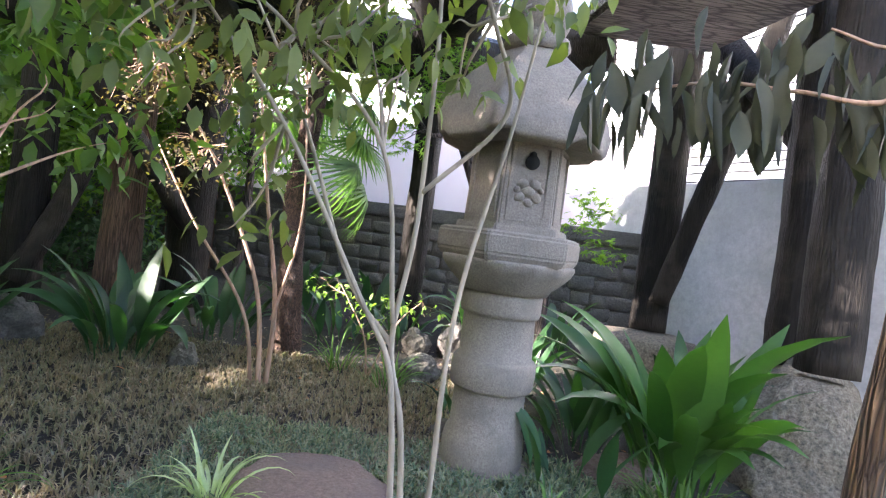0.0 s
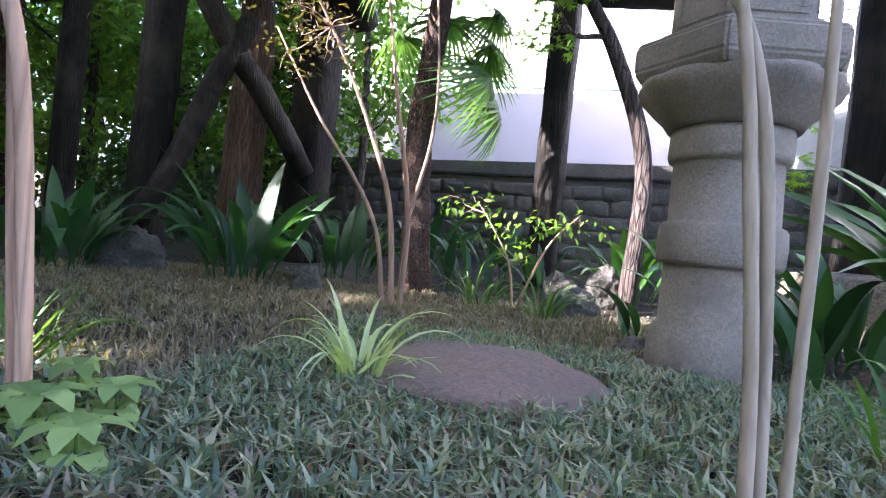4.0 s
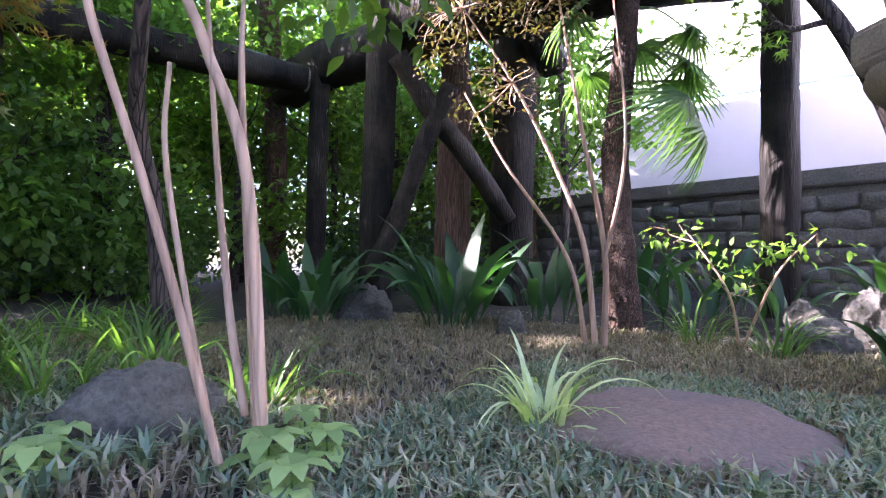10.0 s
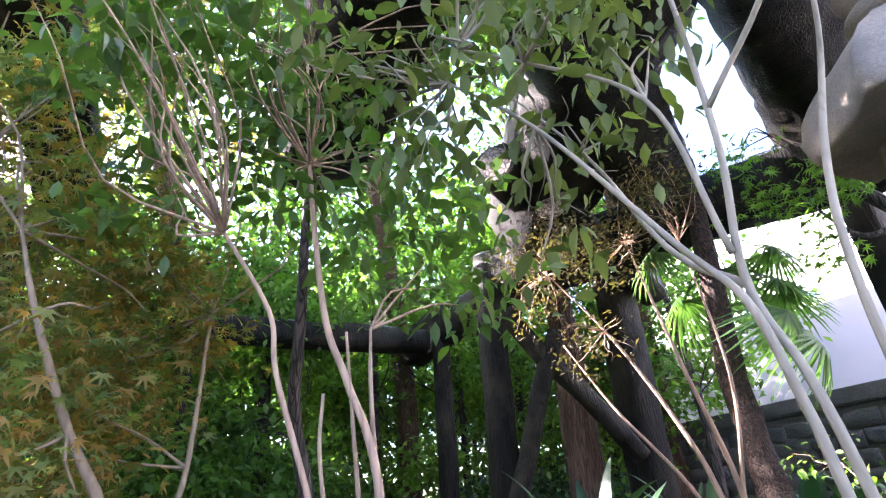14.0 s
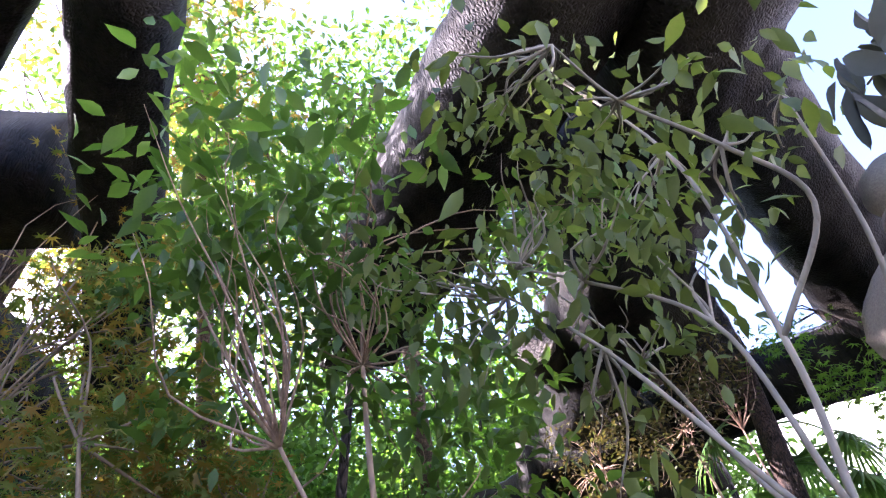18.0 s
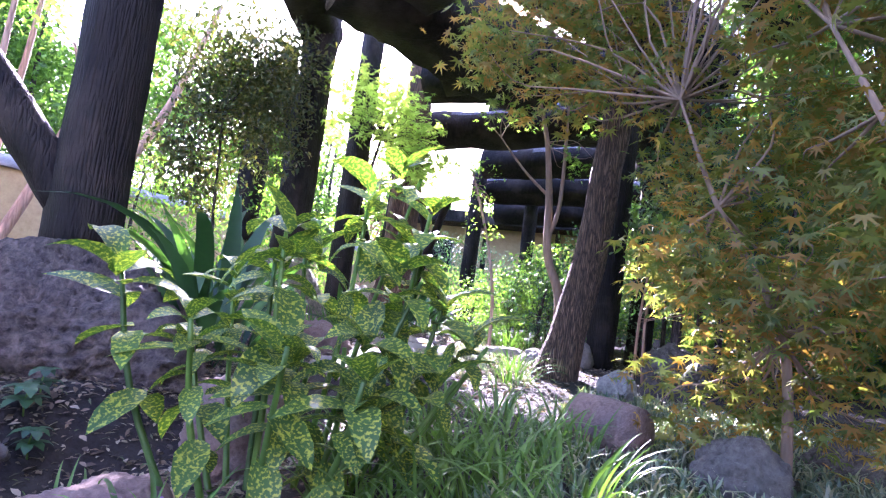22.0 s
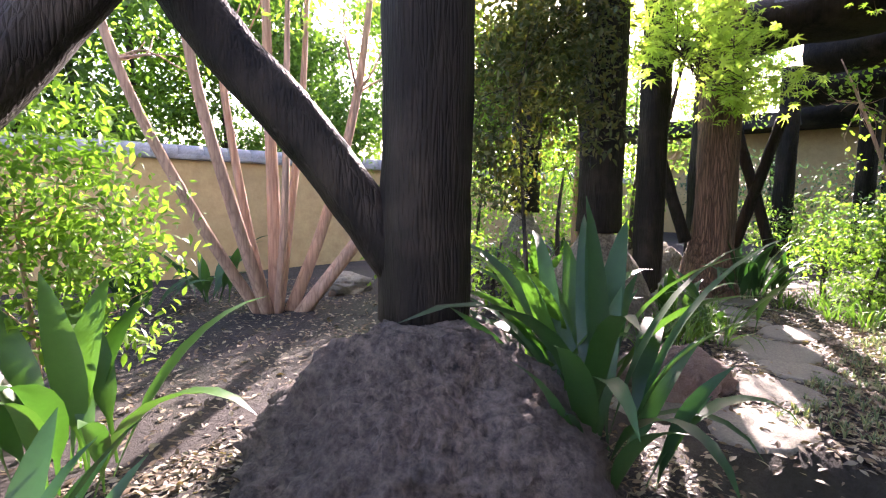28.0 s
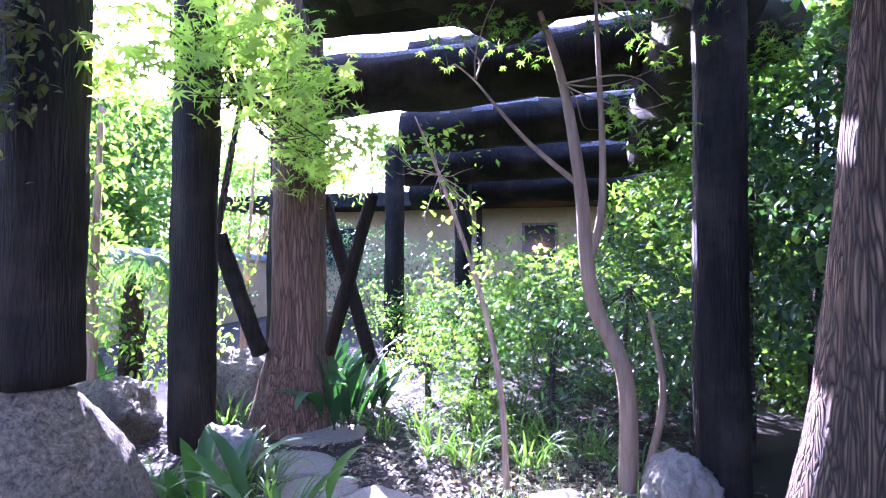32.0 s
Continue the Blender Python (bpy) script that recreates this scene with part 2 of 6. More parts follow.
L_DRYMONDO = leaf_mat("dry_mondo_leaf", (0.05, 0.04, 0.03), (0.32, 0.25, 0.19), 0.3, 0.3, hot=(0.16, 0.175, 0.12))
L_SPIDER = leaf_mat("striped_spider_leaf", (0.12, 0.2, 0.03), (0.55, 0.6, 0.4), 0.3, 0.4)
L_WILT = leaf_mat("wilted_grey_green_leaf", (0.02, 0.024, 0.015), (0.07, 0.075, 0.047), 0.15, 0.12)
L_STEM = leaf_mat("drooping_pointed_leaf", (0.05, 0.075, 0.02), (0.16, 0.19, 0.055), 0.25, 0.35)
L_FAR = leaf_mat("far_foliage", (0.03, 0.075, 0.018), (0.15, 0.26, 0.06), 0.2, 0.5)
L_LITTER = leaf_mat("fallen_leaf", (0.025, 0.018, 0.012), (0.19, 0.13, 0.075), 0.25, 0.15, hot=(0.38, 0.33, 0.23))
L_SHRUB = leaf_mat("dark_shrub_leaf", (0.018, 0.055, 0.024), (0.068, 0.14, 0.055), 0.35, 0.24)
# dark green that puts the bush's backlit shade into the leaf colour
L_DUSK = leaf_mat("shaded_evergreen_leaf", (0.018, 0.035, 0.01), (0.075, 0.095, 0.025), 0.3, 0.3, hot=(0.13, 0.11, 0.03))
L_TWIGGY = leaf_mat("dry_blade", (0.03, 0.03, 0.012), (0.16, 0.13, 0.075), 0.15, 0.1, hot=(0.06, 0.09, 0.025))
L_ORANGE = leaf_mat("orange_fallen_leaf", (0.3, 0.1, 0.04), (0.5, 0.2, 0.07), 0.15, 0.15)

# ---- mesh helpers ----
def part(name, me, mat, parent=None, label=""):
    ob = new(name, me)
    if mat and not me.materials:
        me.materials.append(mat)
    if parent:
        ob.parent = parent
    if label:
        ob["label"] = label
    return ob


def empty(name, at, label, category, group="", kind=""):
    ob = new(name)
    ob.location = at
    ob.empty_display_size = 0.1
    return tagged(ob, label, category, group, kind)


def raw(name, verts, faces, smooth=True):
    me = bpy.data.meshes.new(name)
    me.from_pydata([tuple(v) for v in verts], [], faces)
    me.validate()
    if smooth:
        me.polygons.foreach_set("use_smooth", [True] * len(me.polygons))
    me.update()
    return me


def from_bm(name, bm, smooth=False):
    me = bpy.data.meshes.new(name)
    bm.normal_update()
    bm.to_mesh(me)
    bm.free()
    if smooth:
        me.polygons.foreach_set("use_smooth", [True] * len(me.polygons))
    return me


def smooth_line(pts, n):
    p = [Vector(q) for q in pts]
    p = [p[0] * 2 - p[1]] + p + [p[-1] * 2 - p[-2]]
    out = []
    for k in range(1, len(p) - 2):
        a, b, c, d = p[k - 1:k + 3]
        for j in range(n):
            u = j / n
            out.append(0.5 * (2 * b + (c - a) * u + (2 * a - 5 * b + 4 * c - d) * u * u + (3 * b - a - 3 * c + d) * u ** 3))
    out.append(p[-2])
    return out


def tube(name, pts, radii, sides=10, steps=6, rough=0.0, seed=0.0, square=0.0, caps=True):
    """A bent, tapered and uneven rod through the points."""
    line = smooth_line(pts, steps)
    n = len(line)
    verts, faces = [], []
    ref = Vector((0.31, 0.87, 0.2)).normalized()
    for i, c in enumerate(line):
        t = (line[min(i + 1, n - 1)] - line[max(i - 1, 0)]).normalized()
        if abs(t.dot(ref)) > 0.97:
            ref = Vector((1, 0.1, 0))
        u = (ref - t * ref.dot(t)).normalized()
        v = t.cross(u)
        f = i / (n - 1) * (len(radii) - 1)
        k = min(int(f), len(radii) - 2)
        r = radii[k] + (radii[k + 1] - radii[k]) * (f - k)
        for j in range(sides):
            a = 2 * math.pi * j / sides
            ca, sa = math.cos(a), math.sin(a)
            rr = r
            if square:
                rr *= 1 + square * (1 / max(abs(ca), abs(sa)) - 1)
            if rough:
                rr *= 1 + rough * noise.noise(c * 1.7 / max(r * 6, 0.3) + Vector((ca * 1.3 + seed, sa * 1.3, seed))) + rough * 0.4 * noise.noise(c * 9 + Vector((ca * 3, sa * 3, seed)))
            verts.append(c + (u * ca + v * sa) * rr)
    for i in range(n - 1):
        for j in range(sides):
            k = (j + 1) % sides
            faces.append((i * sides + j, i * sides + k, (i + 1) * sides + k, (i + 1) * sides + j))
    if caps:
        faces.append(tuple(reversed(range(sides))))
        faces.append(tuple(range((n - 1) * sides, n * sides)))
    return raw(name, verts, faces)


def rock_mesh(name, size, seed, rough=0.25, level=4, flat=0.0, power=1.0):
    bm = bmesh.new()
    bmesh.ops.create_icosphere(bm, subdivisions=level, radius=1.0)
    off = Vector((seed * 3.7, seed * 1.3, seed * 2.1))
    for v in bm.verts:
        d = v.co.normalized()
        k = 1 + rough * noise.noise(d * 1.3 + off) + rough * 0.5 * noise.noise(d * 3.1 + off) + rough * 0.22 * noise.noise(d * 7.3 + off) + rough * 0.12 * noise.noise(d * 17 + off)
        if level > 4:
            k += rough * 0.3 * noise.noise(d * 27 + off) + rough * 0.14 * noise.noise(d * 55 - off) - rough * 0.5 * max(0, noise.noise(d * 19 - off) - 0.2)
        p = d * k
        if flat and p.z > flat:
            p.z = flat + (p.z - flat) * 0.18
        if power != 1.0 and p.z > 0:
            s = 1 - (1 - power) * min(1, p.z)
            p.x, p.y = p.x * s, p.y * s
        v.co = Vector((p.x * size[0], p.y * size[1], p.z * size[2]))
    return from_bm(name, bm, True)


def rock(name, at, size, seed, mat, label, turn=0.0, rough=0.25, flat=0.0, power=1.0, level=4, group=""):
    ob = part(name, rock_mesh(name, size, seed, rough, level, flat, power), mat)
    ob.matrix_basis = pose(*at, 0, 0, turn)
    return tagged(ob, label, "rock", group)


def box_bm(bm, lo, hi, bevel=0.0):
    r = bmesh.ops.create_cube(bm, size=1.0)
    for v in r["verts"]:
        v.co = Vector([lo[k] + (v.co[k] + 0.5) * (hi[k] - lo[k]) for k in range(3)])
    if bevel:
        es = list({e for v in r["verts"] for e in v.link_edges})
        bmesh.ops.bevel(bm, geom=es, offset=bevel, segments=2, affect="EDGES")


def box(name, lo, hi, mat, parent=None, bevel=0.01, label=""):
    bm = bmesh.new()
    box_bm(bm, lo, hi, bevel)
    return part(name, from_bm(name, bm), mat, parent, label)


# leaf outlines: along +y, one long, facing +z
def leaf_shape(kind):
    if kind == "oval":
        v = [(0, 0, 0), (-0.19, 0.28, 0.05), (0, 0.3, -0.01), (0.19, 0.28, 0.05), (-0.2, 0.55, 0.04), (0, 0.58, -0.02), (0.2, 0.55, 0.04), (0, 1, -0.1)]
        f = [(0, 2, 1), (0, 3, 2), (1, 2, 5, 4), (2, 3, 6, 5), (4, 5, 7), (5, 6, 7)]
    elif kind == "narrow":
        v = [(0, 0, 0), (-0.11, 0.4, 0.03), (0, 0.42, -0.01), (0.11, 0.4, 0.03), (0, 1, -0.16)]
        f = [(0, 2, 1), (0, 3, 2), (1, 2, 4), (2, 3, 4)]
    elif kind == "small":
        v = [(0, 0, 0), (-0.3, 0.45, 0.04), (0.3, 0.45, 0.04), (0, 1, -0.06)]
        f = [(0, 2, 1), (1, 2, 3)]
    elif kind == "maple":
        v, f = [(0, 0.12, 0.0)], []
        tips = [(-118, 0.42), (-78, 0.66), (-38, 0.9), (0, 1.0), (38, 0.9), (78, 0.66), (118, 0.42)]
        for k, (a, r) in enumerate(tips):
            s = radians(a)
            v.append((math.sin(s) * r, 0.12 + math.cos(s) * r * 0.88, -0.14 * r))
            if k < 6:
                b = radians((a + tips[k + 1][0]) / 2)
                v.append((math.sin(b) * 0.26, 0.12 + math.cos(b) * 0.26, 0.02))
        for k in range(7):
            i = 1 + 2 * k
            left = i - 1 if k else 0
            right = i + 1 if k < 6 else 0
            f.append(tuple(dict.fromkeys((0, right, i, left))))
    elif kind == "tuft":
        v, f = [], []
        for k, (a, tilt) in enumerate(((0, 0.3), (1.3, 0.7), (2.5, 0.5), (3.7, 0.8), (5.0, 0.45))):
            c, s = math.cos(a), math.sin(a)
            for w, h, o in ((0.05, 0, 0), (0.05, 0.55, tilt * 0.3), (0.0, 0.9 - tilt * 0.35, tilt)):
                if w:
                    v += [(c * o - s * w, s * o + c * w, h), (c * o + s * w, s * o - c * w, h)]
                else:
                    v.append((c * o, s * o, h))
            b = k * 5
            f += [(b, b + 1, b + 3, b + 2), (b + 2, b + 3, b + 4)]
    return np.array(v, float), f


SHAPES = {k: leaf_shape(k) for k in ("oval", "narrow", "small", "maple", "tuft")}


def scatter_mesh(name, kind, at, size, yaw, pitch, roll):
    """Many leaves in one mesh: places (n,3), sizes and angles (n)."""
    tv, tf = SHAPES[kind]
    n, k = len(at), len(tv)
    cy, sy, cp, sp, cr, sr = np.cos(yaw), np.sin(yaw), np.cos(pitch), np.sin(pitch), np.cos(roll), np.sin(roll)
    x, y, z = tv[:, 0][None], tv[:, 1][None], tv[:, 2][None]
    x1, z1 = x * cr[:, None] + z * sr[:, None], -x * sr[:, None] + z * cr[:, None]
    y2, z2 = y * cp[:, None] - z1 * sp[:, None], y * sp[:, None] + z1 * cp[:, None]
    x3, y3 = x1 * cy[:, None] - y2 * sy[:, None], x1 * sy[:, None] + y2 * cy[:, None]
    v = np.stack([x3, y3, z2], -1) * size[:, None, None] + at[:, None, :]
    lens = [len(q) for q in tf]
    flat = np.array([i for q in tf for i in q])
    loops = (flat[None] + (np.arange(n) * k)[:, None]).ravel()
    starts = np.cumsum([0] + lens[:-1])
    starts = (starts[None] + (np.arange(n) * len(flat))[:, None]).ravel()
    me = bpy.data.meshes.new(name)
    me.vertices.add(n * k)
    me.vertices.foreach_set("co", v.ravel())
    me.loops.add(len(loops))
    me.loops.foreach_set("vertex_index", loops.astype(np.int32))
    me.polygons.add(n * len(tf))
    me.polygons.foreach_set("loop_start", starts.astype(np.int32))
    me.update(calc_edges=True)
    return me


def blob_leaves(name, kind, blobs, size, mat, parent, seed, droop=-0.35, spread=0.6, clump=7, label=""):
    """Leaves in clumps inside ellipsoids (centre, radii, count), in the parent's space."""
    rng = np.random.default_rng(seed)
    ats = []
    for c, r, count in blobs:
        m = max(1, int(count / clump))
        d = rng.normal(size=(m, 3))
        d /= np.linalg.norm(d, axis=1)[:, None]
        q = d * (rng.random(m) ** 0.45)[:, None] * np.array(r) + np.array(c)
        q = np.repeat(q, clump, axis=0)
        q += rng.normal(size=q.shape) * size * np.array([1.1, 1.1, 0.55])
        ats.append(q)
    at = np.concatenate(ats)
    n = len(at)
    me = scatter_mesh(name, kind, at, size * rng.uniform(0.6, 1.25, n), rng.uniform(0, 6.283, n), rng.normal(droop, spread, n), rng.normal(0, 0.5, n))
    return part(name, me, mat, parent, label)


def twigs(root, blobs, mat, parent, seed, per=5, r0=0.02, single=True):
    """Fine branches that run from the trunk's forks into the leaf clumps."""
    rng = random.Random(seed)
    verts, faces = [], []
    for c, r, _ in blobs:
        start = Vector(min(root, key=lambda q: (Vector(q) - Vector(c)).length))
        for k in range(per):
            end = Vector(c) + Vector([rng.uniform(-0.8, 0.8) * r[a] for a in range(3)])
            span = (end - start).length
            mid = start * 0.6 + end * 0.4 + Vector([rng.uniform(-0.16, 0.16) for _ in range(3)]) * span
            far = start * 0.25 + end * 0.75 + Vector([rng.uniform(-0.14, 0.14) for _ in range(3)]) * span
            me = tube("branch", [start, mid, far, end], [r0, r0 * 0.7, r0 * 0.4, r0 * 0.15], 5, 3, caps=False)
            if single:
                part("branch", me, mat, parent)
                continue
            b = len(verts)
            verts += [v.co.copy() for v in me.vertices]
            faces += [tuple(i + b for i in p.vertices) for p in me.polygons]
            bpy.data.meshes.remove(me)
    if not single:
        ob = part("twigwork", raw("twigwork", verts, faces), mat, parent)
        ob["kind"] = "stuff"


def local(pts, o):
    return [tuple(Vector(p) - Vector(o)) for p in pts]


def tree(name, trunks, blobs, kind, size, bark, leaf, label, seed, category="tree", rough=0.12, sides=12, per=5, r0=0.02, droop=-0.35, clump=7, group="", spread=0.6):
    """A tree or shrub: trunks are (points, radii) in the world; blobs are crown clumps in the world."""
    o = trunks[0][0][0]
    thing = empty(name, o, label, category, group)
    roots = []
    for k, (pts, radii) in enumerate(trunks):
        q = local(pts, o)
        part("trunk" if k == 0 else "limb", tube("trunk", q, radii, sides, 7, rough, seed + k), bark, thing)
        roots += q[1:]
    b = [(tuple(Vector(c) - Vector(o)), r, n) for c, r, n in blobs]
    if b:
        if per:
            twigs(roots, b, bark, thing, seed, per, r0, seed < 100)
        blob_leaves("crown", kind, b, size, leaf, thing, seed, droop, spread, clump)
    return thing


def strap_mesh(name, length, width, bend, fold=0.25, petiole=0.25, seg=9, twist=0.0):
    """A long arching strap leaf that rises from the origin and bends over towards +y."""
    verts, faces = [], []
    y = z = 0.0
    for i in range(seg + 1):
        u = i / seg
        a = radians(86) - bend * u ** 1.5
        w = width * 0.5 * (0.1 if u < petiole * 0.6 else max(0.02, math.sin(math.pi * min(1, ((u - petiole * 0.6) / (1 - petiole * 0.6)) ** 0.75)) ** 0.8))
        s = twist * u
        for k in (-1, 0, 1):
            verts.append((k * w * math.cos(s), y + (abs(k) * w * fold * math.sin(a)) * -1 + k * w * math.sin(s), z + abs(k) * w * fold * math.cos(a)))
        y += length / seg * math.cos(a)
        z += length / seg * math.sin(a)
    for i in range(seg):
        for k in range(2):
            b = i * 3 + k
            faces.append((b, b + 1, b + 4, b + 3))
    return raw(name, verts, faces)


BANK = {}


def strap_set(key, length, width, bends, petiole=0.25, fold=0.25):
    if key not in BANK:
        BANK[key] = [strap_mesh("leaf", length * s, width * w, b, fold, petiole, 9, t) for b, s, w, t in bends]
    return BANK[key]


def strap_clump(name, at, key, count, mat, label, seed, radius=0.16, scale=1.0, lean=14, group="", category="plant", facing=None):
    """A clump of strap leaves; each leaf is a part."""
    rng = random.Random(seed)
    thing = empty(name, at, label, category, group)
    for k in range(count):
        me = BANK[key][rng.randrange(len(BANK[key]))]
        a = rng.uniform(0, 360) if facing is None else facing + rng.gauss(0, 70)
        rr = radius * math.sqrt(rng.random())
        th = radians(a + rng.uniform(-60, 60))
        ob = new("leaf", me)
        ob.parent = thing
        s = scale * rng.uniform(0.65, 1.12)
        ob.matrix_basis = pose(-math.sin(th) * rr, math.cos(th) * rr, -0.02, -rng.uniform(0, lean), rng.uniform(-8, 8), a) @ Matrix.Diagonal((s, s, s, 1))
        if not me.materials:
            me.materials.append(mat)
        ob.material_slots[0].link = "OBJECT"
        ob.material_slots[0].material = mat
    return thing


def charred(name, p0, p1, r, label, category="post", square=0.45, seed=1.0, rough=0.16, taper=1.0, ends=False, group="", wob=0.04, sides=14):
    """A charred log with its pale cut ends, as one thing."""
    a, b = Vector(p0), Vector(p1)
    d = (b - a)
    side = Vector((noise.noise(a + Vector((seed, 0, 0))), noise.noise(a + Vector((0, seed, 0))), noise.noise(a + Vector((0, 0, seed))) * 0.5))
    pts = [a, a + d * 0.33 + side * wob * d.length * 0.4, a + d * 0.67 - side * wob * d.length * 0.3, b]
    thing = empty(name, a, label, category, group)
    me = tube("log", local(pts, a), [r, r * (1 + taper) / 2, r * taper], sides, 10, rough, seed, square)
    part("log", me, CHAR, thing)
    # upward faces: bleached wood with a bluish sky sheen mixed into its colour
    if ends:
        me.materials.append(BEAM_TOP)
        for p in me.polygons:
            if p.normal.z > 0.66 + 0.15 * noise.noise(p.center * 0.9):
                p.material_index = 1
    if ends:
        for q, s in ((b, 1),):
            bm = bmesh.new()
            bmesh.ops.create_cone(bm, cap_ends=True, segments=18, radius1=r * taper * 0.93, radius2=r * taper * 0.86, depth=0.03)
            for v in bm.verts:
                v.co += Vector((noise.noise(v.co * 9 + q), noise.noise(v.co * 9 - q), 0)) * r * 0.12
            ob = part("cut_end", from_bm("cut_end", bm), CUT, thing, "pale weathered log end")
            ob.matrix_basis = Matrix.Translation(b - a + d.normalized() * 0.012) @ (d.to_track_quat("Z", "Y").to_matrix().to_4x4())
    return thing


def ground_z(x, y):
    z = 0.42 + 0.035 * noise.noise(Vector((x * 0.8, y * 0.8, 0))) + 0.012 * noise.noise(Vector((x * 4, y * 4, 3)))
    if y > 4.2:
        z += min(0.18, (y - 4.2) * 0.08)

    def dip(x0, y0, x1, y1, inner, outer, depth):
        t = max(0, min(1, ((x - x0) * (x1 - x0) + (y - y0) * (y1 - y0)) / ((x1 - x0) ** 2 + (y1 - y0) ** 2)))
        d = math.hypot(x - x0 - t * (x1 - x0), y - y0 - t * (y1 - y0))
        u = max(0, min(1, (outer - d) / (outer - inner)))
        return depth * u * u * (3 - 2 * u)
    z -= max(dip(-0.15, -0.05, -0.36, 0.68, 0.2, 0.62, 0.56), dip(0.2, 0.17, 0.0, 0.42, 0.25, 0.6, 0.5), dip(-0.2, -0.1, -0.95, -1.2, 0.15, 0.5, 0.22), dip(-0.95, -1.2, -2.6, -1.05, 0.15, 0.5, 0.2))
    return z

# ---- ground ----
def spaced(lo, hi, step, far):
    mid = list(np.arange(lo, hi + 1e-6, step))
    out, s = [], step
    while (out[-1] if out else hi) < far:
        s *= 1.35
        out.append((out[-1] if out else hi) + s)
    left, s = [], step
    while (left[-1] if left else lo) > -far:
        s *= 1.35
        left.append((left[-1] if left else lo) - s)
    return left[::-1] + mid + out


gx, gy = spaced(-9, 4, 0.09, 300), spaced(-7, 7, 0.09, 300)
gv = [(x, y, ground_z(x, y)) for y in gy for x in gx]
gf = [(j * len(gx) + i, j * len(gx) + i + 1, (j + 1) * len(gx) + i + 1, (j + 1) * len(gx) + i) for j in range(len(gy) - 1) for i in range(len(gx) - 1)]
tagged(part("ground", raw("ground", gv, gf), SOIL), "dark garden soil with mulch and bare patches", "ground", kind="structure")


# ---- boundary walls and neighbouring buildings ----
def long_wall(name, p0, p1, z0, z1, thick, mat, label, cap=None, cap_mat=None, category="wall"):
    a, b = Vector((*p0, 0)), Vector((*p1, 0))
    n = (b - a).length
    thing = empty(name, a, label, category, kind="structure")
    thing.rotation_euler = (0, 0, math.atan2((b - a).y, (b - a).x))
    box("wall_body", (0, -thick / 2, z0), (n, thick / 2, z1), mat, thing, 0.008)
    if cap:
        box("coping", (-0.02, -thick / 2 - cap[1], z1 + 0.004), (n + 0.02, thick / 2 + cap[1], z1 + cap[0]), cap_mat or mat, thing, 0.02)
    return thing, n


stone_wall, swn = long_wall("wall_stone", (-7.5, 8.6), (2.6, 5.75), 0.2, 1.55, 0.34, WALL_STONE, "low old stone garden wall with a thick mossy coping", (0.16, 0.05))
long_wall("wall_concrete", (1.7, 6.7), (3.6, 2.2), 0.2, 2.25, 0.16, CONCRETE, "stained grey concrete boundary wall")
long_wall("wall_pink", (-6.5, 9.6), (3.2, 8.6), 0.2, 3.15, 0.2, PINK_WALL, "smooth pale pink rendered boundary wall")
wall_white, wn_ = long_wall("wall_white_building", (-7.0, 12.6), (2.2, 12.0), 0.2, 6.5, 0.3, WHITE_WALL, "white rendered neighbouring building with a teal string course")
box("string_course", (0.0, -0.2, 4.15), (wn_, -0.154, 4.24), TEAL, wall_white, 0.01, "teal painted trim")

house = empty("house", (3.1, 8.45, 0.3), "neighbouring house with white horizontal clapboard siding", "house")
house.rotation_euler = (0, 0, radians(-62))
# dark backing colour stands for the shadow lines between the siding boards
box("wall", (0, 0, 0), (7, 5, 6.6), WALL_STONE, house, 0.02)
board = bmesh.new()
bmesh.ops.create_cube(board, size=1.0)
for v in board.verts:
    v.co = Vector(((v.co.x + 0.5) * 7.1 - 0.05, -0.012 if v.co.y > 0 else (-0.045 if v.co.z < 0 else -0.02), (v.co.z + 0.5) * 0.102))
board_me = from_bm("siding_board", board)
board_me.materials.append(SIDING)
side_b = bmesh.new()
bmesh.ops.create_cube(side_b, size=1.0)
for v in side_b.verts:
    v.co = Vector((-0.012 if v.co.x > 0 else (-0.045 if v.co.z < 0 else -0.02), (v.co.y + 0.5) * 5, (v.co.z + 0.5) * 0.102))
side_me = from_bm("siding_board", side_b)
side_me.materials.append(SIDING)
for k in range(52):
    for me in (board_me, side_me):
        ob = new("siding_board", me)
        ob.parent = house
        ob.location = (0, 0, 0.2 + k * 0.122)

wall_ochre, own = long_wall("wall_ochre", (-15.0, -7.6), (3.0, -7.2), 0.2, 1.72, 0.26, OCHRE, "ochre plastered garden wall capped with grey roof tiles")
box("coping", (-0.05, -0.2, 1.724), (own, 0.2, 1.78), TILE, wall_ochre, 0.015)
ridge = tube("ridge_tile", [(0, 0, 0), (0.14, 0, 0), (0.28, 0, 0)], [0.07, 0.072, 0.07], 10, 2)
ridge.materials.append(TILE)
for k in range(64):
    ob = new("ridge_tile", ridge)
    ob.parent = wall_ochre
    ob.location = (0.02 + k * 0.282, 0, 1.82)

